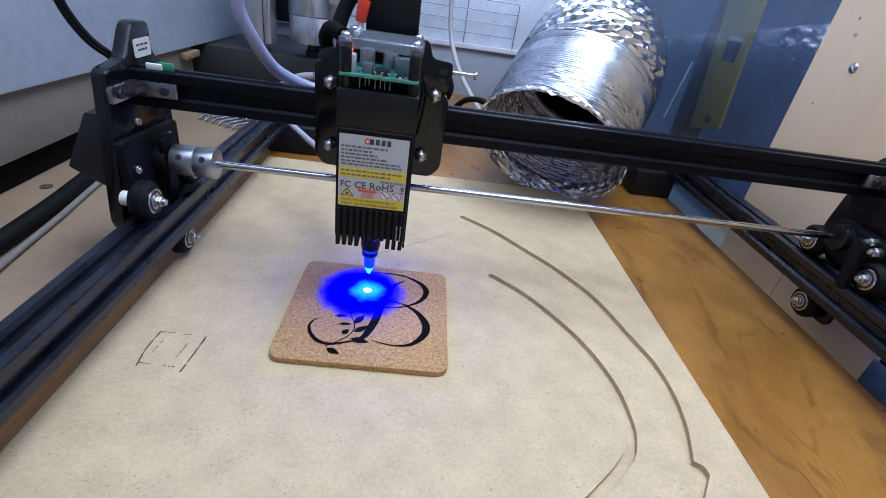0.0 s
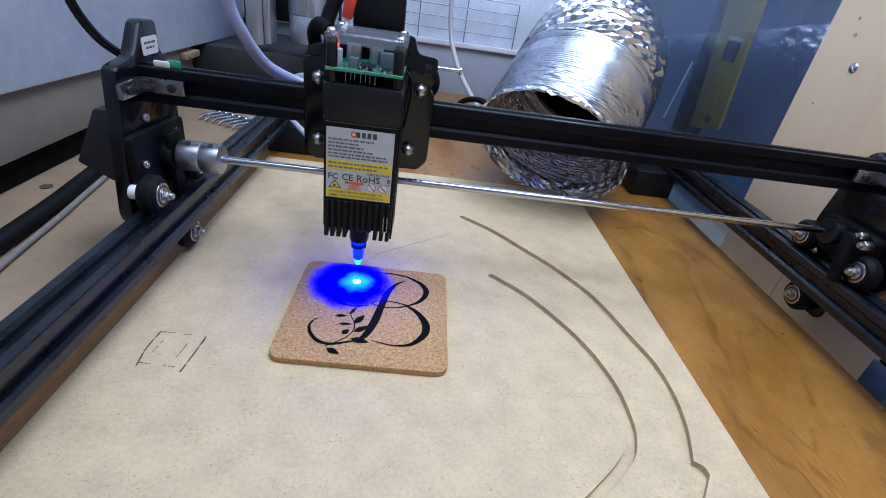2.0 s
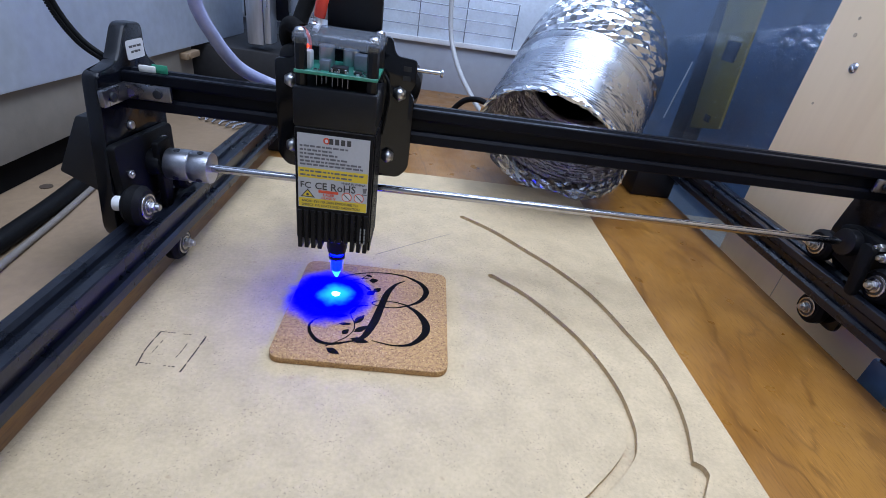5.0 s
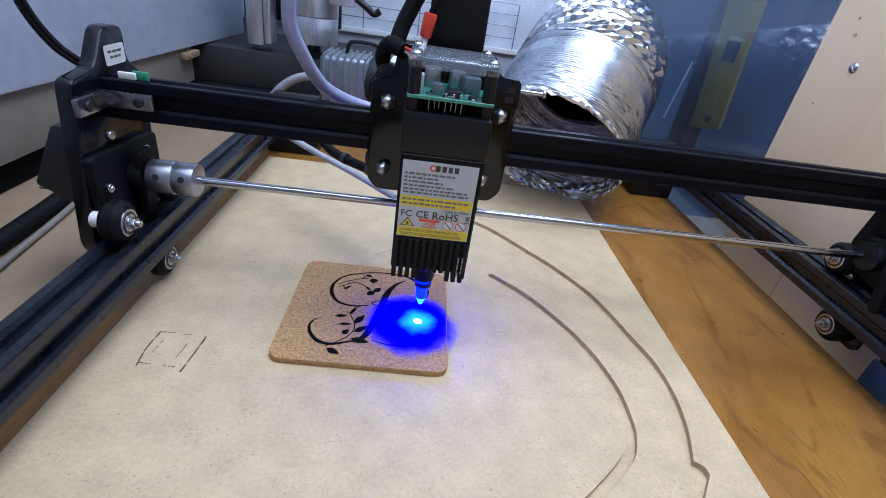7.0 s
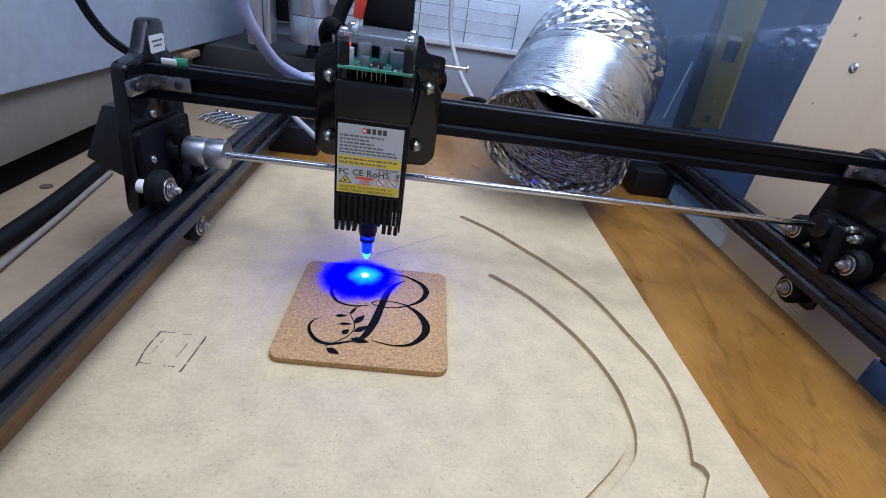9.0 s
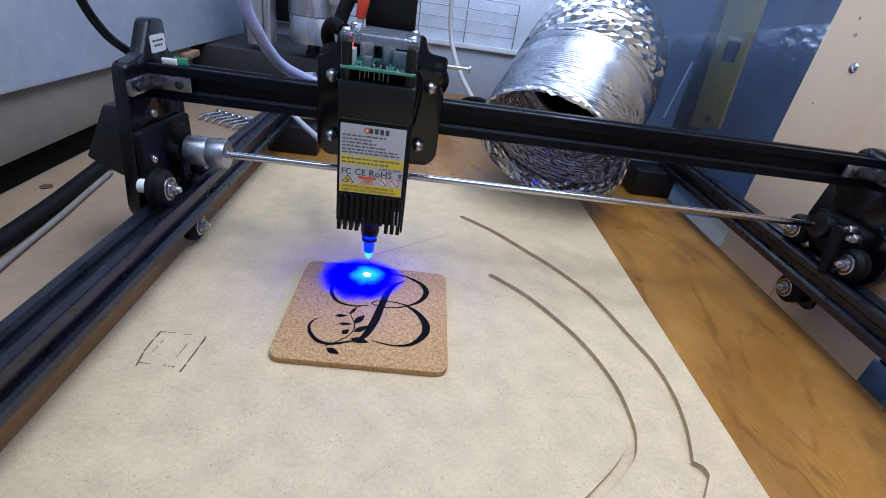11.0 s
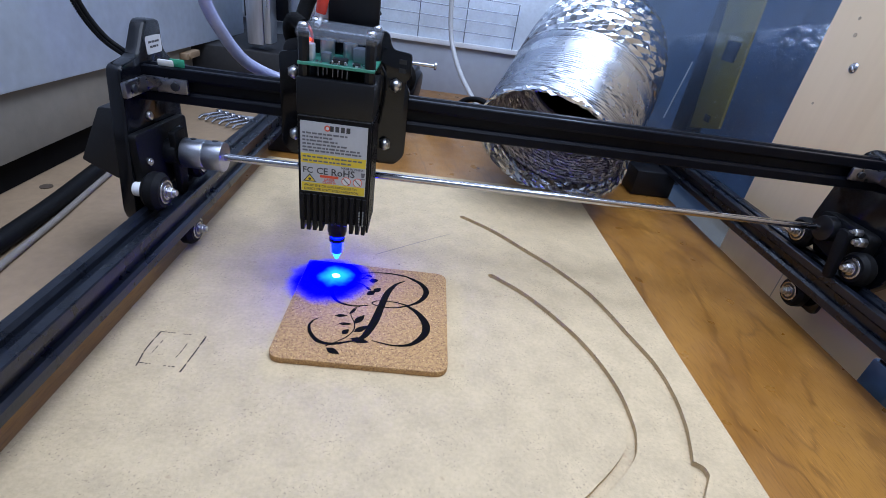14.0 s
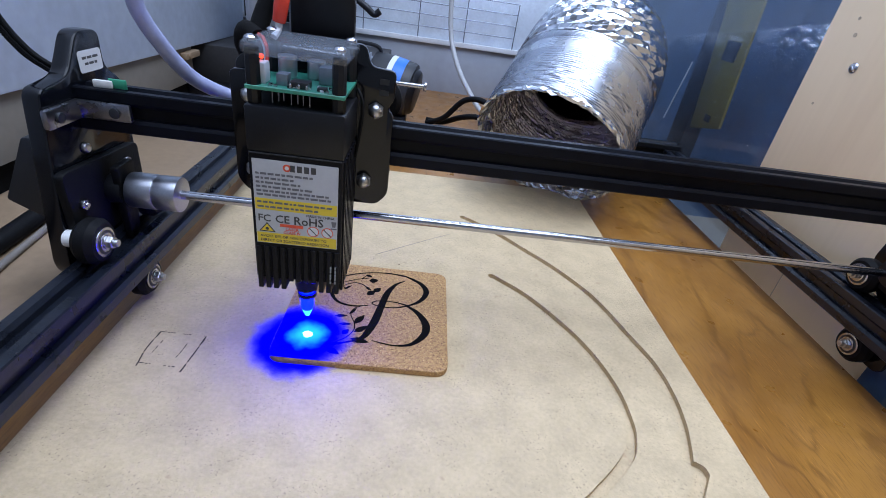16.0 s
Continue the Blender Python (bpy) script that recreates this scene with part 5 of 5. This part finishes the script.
    # small glowing plate painted as the bright laser spot
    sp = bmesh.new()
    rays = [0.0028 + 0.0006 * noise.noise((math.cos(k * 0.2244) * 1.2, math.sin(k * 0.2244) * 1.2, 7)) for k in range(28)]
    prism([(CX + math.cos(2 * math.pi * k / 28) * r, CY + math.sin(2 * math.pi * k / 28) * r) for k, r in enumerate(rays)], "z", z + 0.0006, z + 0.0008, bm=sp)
    part("laser_spot", sp, SPOT_GLOW, c, "dazzling white-cyan glowing plate painted as the laser spot")
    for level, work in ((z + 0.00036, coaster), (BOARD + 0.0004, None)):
        for name, dx, dy, up, r, inner, outer, colour, strength, say in (("painted_light_pool", -0.004, -0.002, 0.0, 0.044, 0.0195, 0.0325, (0.0, 0.0, 1.0), 1.8, "deep blue glowing disc painted as a laser light pool"), ("painted_light_core", 0.0, 0.0, 0.00012, 0.018, 0.0025, 0.0135, (0.0003, 0.0086, 1.0), 90.0, "bright blue glowing disc painted as the light's heart")):
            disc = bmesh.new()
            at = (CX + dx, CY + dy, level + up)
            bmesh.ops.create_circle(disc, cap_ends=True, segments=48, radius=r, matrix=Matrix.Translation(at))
            part(name, disc, painted_pool(name, inner, outer, colour, strength, work), c, say, pivot=at)
    # red connector, its wires and the sleeve
    b = cyl((-0.0178, 0.0345, 0.1665), (-0.0160, 0.0350, 0.1775), 0.0028, 0.0033, seg=20, bev=0.0008)
    part("red_connector", b, RED_PLASTIC, c, "red crimp connector")
    part("connector_wire", tube([(-0.0159, 0.0350, 0.1770), (-0.0120, 0.0360, 0.19), (-0.0150, 0.042, 0.21)], 0.0015, 8), BLACK_RUBBER, c, "thin black wire")
    part("connector_lead", tube([(-0.0178, 0.0344, 0.1668), (-0.0180, 0.034, 0.1640), (-0.0190, 0.030, 0.1610)], 0.0016, 8), LABEL_WHITE, c, "clear lead")
    part("red_wire", tube([(-0.0270, 0.0340, 0.1610), (-0.0235, 0.0300, 0.1600), (-0.0205, 0.0250, 0.1560), (-0.0195, 0.0200, 0.150)], 0.0008, 8), RED_PLASTIC, c, "red wire")
    part("white_wire", tube([(-0.0280, 0.0360, 0.1590), (-0.0245, 0.0320, 0.1585), (-0.0215, 0.0260, 0.1540), (-0.0205, 0.0200, 0.149)], 0.0008, 8), LABEL_WHITE, c, "white wire")
    b = tube([(-0.0270, 0.0340, 0.1590), (-0.0340, 0.0400, 0.1610), (-0.0385, 0.0480, 0.1540), (-0.0370, 0.0560, 0.1440), (-0.0330, 0.0600, 0.1380)], 0.0040, 14)
    part("cable_sleeve", b, FABRIC, c, "black braided cable sleeve")
    b = tube([(-0.0330, 0.0480, 0.1560), (-0.0300, 0.0540, 0.1680), (-0.0240, 0.0580, 0.1820), (-0.0150, 0.0600, 0.2020), (-0.010, 0.06, 0.22)], 0.0042, 14)
    part("cable_sleeve", b, FABRIC, c, "black braided cable sleeve")
    part("cable_clip", cyl((-0.0350, 0.0440, 0.1440), (-0.0350, 0.0520, 0.1440), 0.0068, seg=24, bev=0.0008), DARK_GREY, c)
    part("fan_wire", tube([(x1 + 0.001, 0.0300, 0.1440), (x1 + 0.0034, 0.0280, 0.1400), (x1 + 0.0038, 0.0280, 0.1320), (x1 + 0.0026, 0.0280, 0.1210), (x1 + 0.0012, 0.0290, 0.1120)], 0.0008, 8), BLACK_RUBBER, c, "thin black fan wire")
    # air hose that swings along with the head
    b = tube([(-0.0798, 0.0450, 0.2215), (-0.0842, 0.0470, 0.1935), (-0.0866, 0.0500, 0.1672), (-0.0854, 0.0530, 0.1573), (-0.0820, 0.0570, 0.1479), (-0.0777, 0.0630, 0.1375), (-0.0717, 0.0700, 0.1282), (-0.0599, 0.0780, 0.1207), (-0.0439, 0.0840, 0.1157)], 0.0037, 16)
    part("air_hose", b, HOSE, c, "milky translucent air hose")
    return c


def build_clutter():
    tray = thing("screw_tray", (-0.225, 0.36, BENCH), "small grey plate holding a row of bright screws", "tray")
    part("plate", box(-0.232, -0.188, 0.372, 0.402, BENCH, BENCH + 0.0012, 0.0004), WALL_GREY, tray)
    for k in range(6):
        x, y, z = -0.256 + k * 0.0100, 0.368 - k * 0.0046, BENCH + 0.0050
        b = cyl((x, y, z), (x + 0.013, y + 0.020, z), 0.0020, seg=12)
        cyl((x + 0.012, y + 0.0185, z), (x + 0.0150, y + 0.0231, z), 0.0046, seg=14, bev=0.0005, bm=b)
        cyl((x - 0.003, y - 0.0046, z - 0.003), (x, y, z), 0.0012, 0.0020, seg=10, bm=b)
        part("screw", b, STEEL, tray, "bright machine screw")
    b = tube([(-0.2505, -0.0300, 0.0005), (-0.2515, 0.0250, 0.0005), (-0.2540, 0.0668, 0.0005), (-0.2568, 0.1000, 0.0005), (-0.2626, 0.1446, 0.0005), (-0.2660, 0.1700, 0.0005), (-0.2760, 0.2300, 0.0005)], 0.0065, 16)
    solo("cable", b, BLACK_RUBBER, (-0.25, 0.06, BENCH), "thick black cable lying on the pale board", "cable")
    b = tube([(-0.2303, -0.0245, -0.0040), (-0.2376, 0.0175, -0.0040), (-0.2415, 0.0474, -0.0040), (-0.2456, 0.0820, -0.0040), (-0.2523, 0.1265, -0.0040), (-0.2592, 0.1747, -0.0040)], 0.0024, 12)
    solo("grey_cord", b, CORD, (-0.245, 0.06, BENCH), "thin grey cord lying beside the thick black cable", "cable")
    # flat dark disc in place of a knot-hole
    b = cyl((-0.2909, 0.1379, BENCH - 0.0006), (-0.2909, 0.1379, BENCH + 0.0002), 0.0048, seg=20)
    solo("knot_hole_disc", b, KNOT_DARK, (-0.2909, 0.1379, BENCH), "flat dark brown disc drawn as a knot-hole in the pale board", "wood plug")
    b = tube([(0.0500, 0.6600, 0.3000), (0.0530, 0.6600, 0.2000), (0.0530, 0.6600, 0.1500), (0.0600, 0.6500, 0.1000), (0.0760, 0.6200, 0.0600), (0.0960, 0.5800, 0.0320), (0.1200, 0.5400, 0.0080), (0.1500, 0.5200, -0.0020)], 0.0042, 14)
    solo("hanging_cable", b, GREY_CABLE, (0.06, 0.62, 0.05), "grey cable hanging down the back wall", "cable")
    for k, dz in enumerate((0.0, 0.012)):
        b = tube([(0.0300, 0.4700 + k * 0.02, -0.0020), (0.0550, 0.4600 + k * 0.02, 0.0120 - dz), (0.0800, 0.4500, 0.0420 - dz * 2), (0.1050, 0.4350, 0.0480 - dz * 2), (0.1250, 0.4200, 0.0350 - dz * 2), (0.16, 0.42, -0.002)], 0.0040, 12)
        solo("black_lead", b, BLACK_RUBBER, (0.08, 0.45, 0.0), "black electrical lead bending over the bench", "cable", group="leads behind the duct")
    b = tube([(-0.2000, 0.4400, 0.0000), (-0.1750, 0.4300, 0.0300), (-0.1500, 0.4250, 0.0480), (-0.1250, 0.4200, 0.0550)], 0.0055, 14)
    solo("suction_hose", b, HOSE_PALE, (-0.16, 0.43, 0.02), "milky hose leading to the air pump", "hose")
    b = box(-0.165, -0.125, 0.415, 0.445, BENCH, 0.012, 0.001)
    solo("wood_block", b, CHIPBOARD, (-0.14, 0.43, BENCH), "small pale wooden block on the bench", "block")
    clamp = thing("blue_clamp", (0.352, -0.012, BENCH), "small blue plastic clamp block beside the bench edge", "clamp")
    part("jaw", box(0.3490, 0.3598, -0.024, -0.002, -0.0260, 0.0060, 0.002), BLUE_PANEL, clamp)
    part("pad", box(0.3495, 0.3595, -0.020, -0.006, 0.0060, 0.0080, 0.0006), BLACK_RUBBER, clamp, "black rubber pad")


# seconds, gantry travel and head travel in millimetres
TRAVEL = [
    (0.0, 0.0, 0.0), (0.1, -0.6, -16.4), (0.2, 4.0, -14.0), (0.3, 1.2, -13.9), (0.4, 11.3, -12.7), (0.5, 6.3, -17.8), (0.6, 4.0, -14.0), (0.7, 11.3, -12.3),
    (0.8, 6.7, -6.0), (0.9, 3.4, -17.0), (1.0, -1.6, -18.4), (1.1, 0.1, -16.5), (1.2, -1.3, -16.2), (1.3, -1.6, -14.6), (1.4, 0.3, -11.0), (1.5, 1.0, -13.7),
    (1.6, -2.6, -16.0), (1.7, 1.2, -1.7), (1.8, 1.8, 1.7), (1.9, 7.3, -2.9), (2.0, 8.8, -8.4), (2.1, 12.5, -1.9), (2.2, 15.3, -10.8), (2.3, 20.1, 7.5),
    (2.4, 19.9, 26.8), (2.5, 3.3, 35.3), (2.6, -13.4, 28.7), (2.7, -6.0, 14.7), (2.8, 11.4, 20.2), (2.9, 8.8, 13.9), (3.0, -10.2, 8.1), (3.1, -21.7, 6.7),
    (3.2, -40.4, 3.5), (3.3, -45.8, -8.2), (3.4, -36.1, 3.3), (3.5, -34.7, -3.2), (3.6, -30.4, -3.9), (3.7, -23.2, -6.4), (3.8, -20.8, -6.7), (3.9, -10.1, -21.6),
    (4.0, 1.3, -11.6), (4.1, 0.4, -18.5), (4.2, -1.1, -19.4), (6.3, -36.0, -26.3), (6.4, -45.5, -28.7), (6.5, -58.8, -18.6), (6.6, -54.1, -2.2), (6.7, -42.7, 6.2),
    (6.8, -26.5, 14.2), (6.9, -17.3, 23.6), (7.0, -27.7, 34.8), (7.1, -44.4, 32.6), (7.2, -50.7, 16.4), (7.3, -50.7, 16.4), (7.4, -45.8, 33.4), (7.5, -31.4, 40.5),
    (7.6, -16.1, 31.5), (7.7, -2.5, 36.1), (7.8, 16.8, 34.4), (7.9, 24.5, 18.9), (8.0, 20.4, -0.1), (8.1, 13.7, -15.5), (8.2, 0.2, -23.5), (8.3, -14.3, -20.1),
    (8.4, -22.8, -7.6), (8.5, -29.6, -7.4), (8.6, -15.3, 1.1), (8.7, -16.6, -18.5), (8.8, 1.9, -21.8), (8.9, 6.8, -18.0), (9.0, 17.6, -3.8), (9.1, 23.7, 14.3),
    (9.2, 15.6, 31.5), (11.3, 20.2, -4.5), (11.4, 22.0, 13.6), (11.5, 14.2, 31.5), (11.6, -0.7, 34.9), (11.7, -10.8, 20.9), (11.8, -0.4, 16.6), (11.9, 11.3, 23.9),
    (12.0, 2.5, 11.2), (12.1, -11.6, 4.4), (12.2, -28.2, 7.1), (12.3, -46.7, 0.5), (12.4, -41.9, -2.9), (12.5, -41.5, -1.9), (12.6, -29.9, -0.4), (12.7, -33.5, -5.6),
    (12.8, -17.1, -2.4), (12.9, -16.7, -11.5), (13.0, -4.9, -19.9), (13.1, -0.7, -21.0), (13.2, 8.0, -15.0), (13.3, 6.6, -2.8), (13.4, 21.3, -10.9), (13.5, 18.5, -11.7),
    (13.6, 20.8, -9.2), (13.7, 14.5, -18.9), (13.8, 16.3, -21.2), (13.9, 16.0, -22.8), (14.0, 13.4, -23.4), (14.1, 6.5, -27.0), (14.2, 8.3, -29.0), (14.3, 7.3, -30.7),
    (14.4, 6.4, -27.8), (14.5, 1.1, -24.1), (14.6, -4.2, -17.7), (14.7, -26.9, -7.7), (14.8, 24.9, -8.1), (14.9, 24.9, -11.8), (15.0, 1.9, -29.7), (15.1, 2.5, -22.3),
    (15.2, -11.3, -24.8), (15.3, -22.1, -15.0), (15.4, -23.8, -6.7), (15.5, -38.2, -4.5), (15.6, -45.9, -8.9), (15.7, -49.6, -9.9), (15.8, -52.3, -25.5), (15.9, -34.5, -23.4),
    (16.0, -48.8, -28.6),
]


build_setting()
build_cabinet()
build_board()
coaster = build_coaster()
build_duct()
build_frame()
gantry = build_gantry()
carriage = build_carriage()
build_clutter()


def motions():
    """The gantry runs along the rails, the head along the beam; wheels and rod turn with them."""
    home_g, home_c = Vector(gantry.location), Vector(carriage.location)
    walk(gantry, [(t, Matrix.Translation(home_g + Vector((0, g / 1000, 0)))) for t, g, h in TRAVEL])
    walk(carriage, [(t, Matrix.Translation(home_c + Vector((h / 1000, g / 1000, 0)))) for t, g, h in TRAVEL])
    fine = []
    for (t0, g0, h0), (t1, g1, h1) in zip(TRAVEL, TRAVEL[1:]):
        n = 3 if t1 - t0 < 0.2 else 12
        fine += [(t0 + (t1 - t0) * k / n, g0 + (g1 - g0) * k / n) for k in range(n)]
    fine.append(TRAVEL[-1][:2])
    for ob, r in [(w, 11.8) for w in WHEELS] + [(s, 12.0) for s in SHAFTS]:
        at = Vector(ob.location)
        flip = -1.0 if at.z < -0.02 and r == 11.8 else 1.0
        walk(ob, [(t, Matrix.Translation(at) @ Matrix.Rotation(-flip * g / r, 4, "X")) for t, g in fine])
    # the hose and the cable swing about their far ends after the head
    for ob, dx, dy in zip(LEADS, (0.0987, 0.0676), (-0.0850, -0.0623)):
        at = Vector(ob.location)
        walk(ob, [(t, Matrix.Translation(at) @ Matrix.Rotation(math.atan2(dy, dx + (h - 34.8) / 1000) - math.atan2(dy, dx), 4, "Z")) for t, g, h in TRAVEL])


motions()
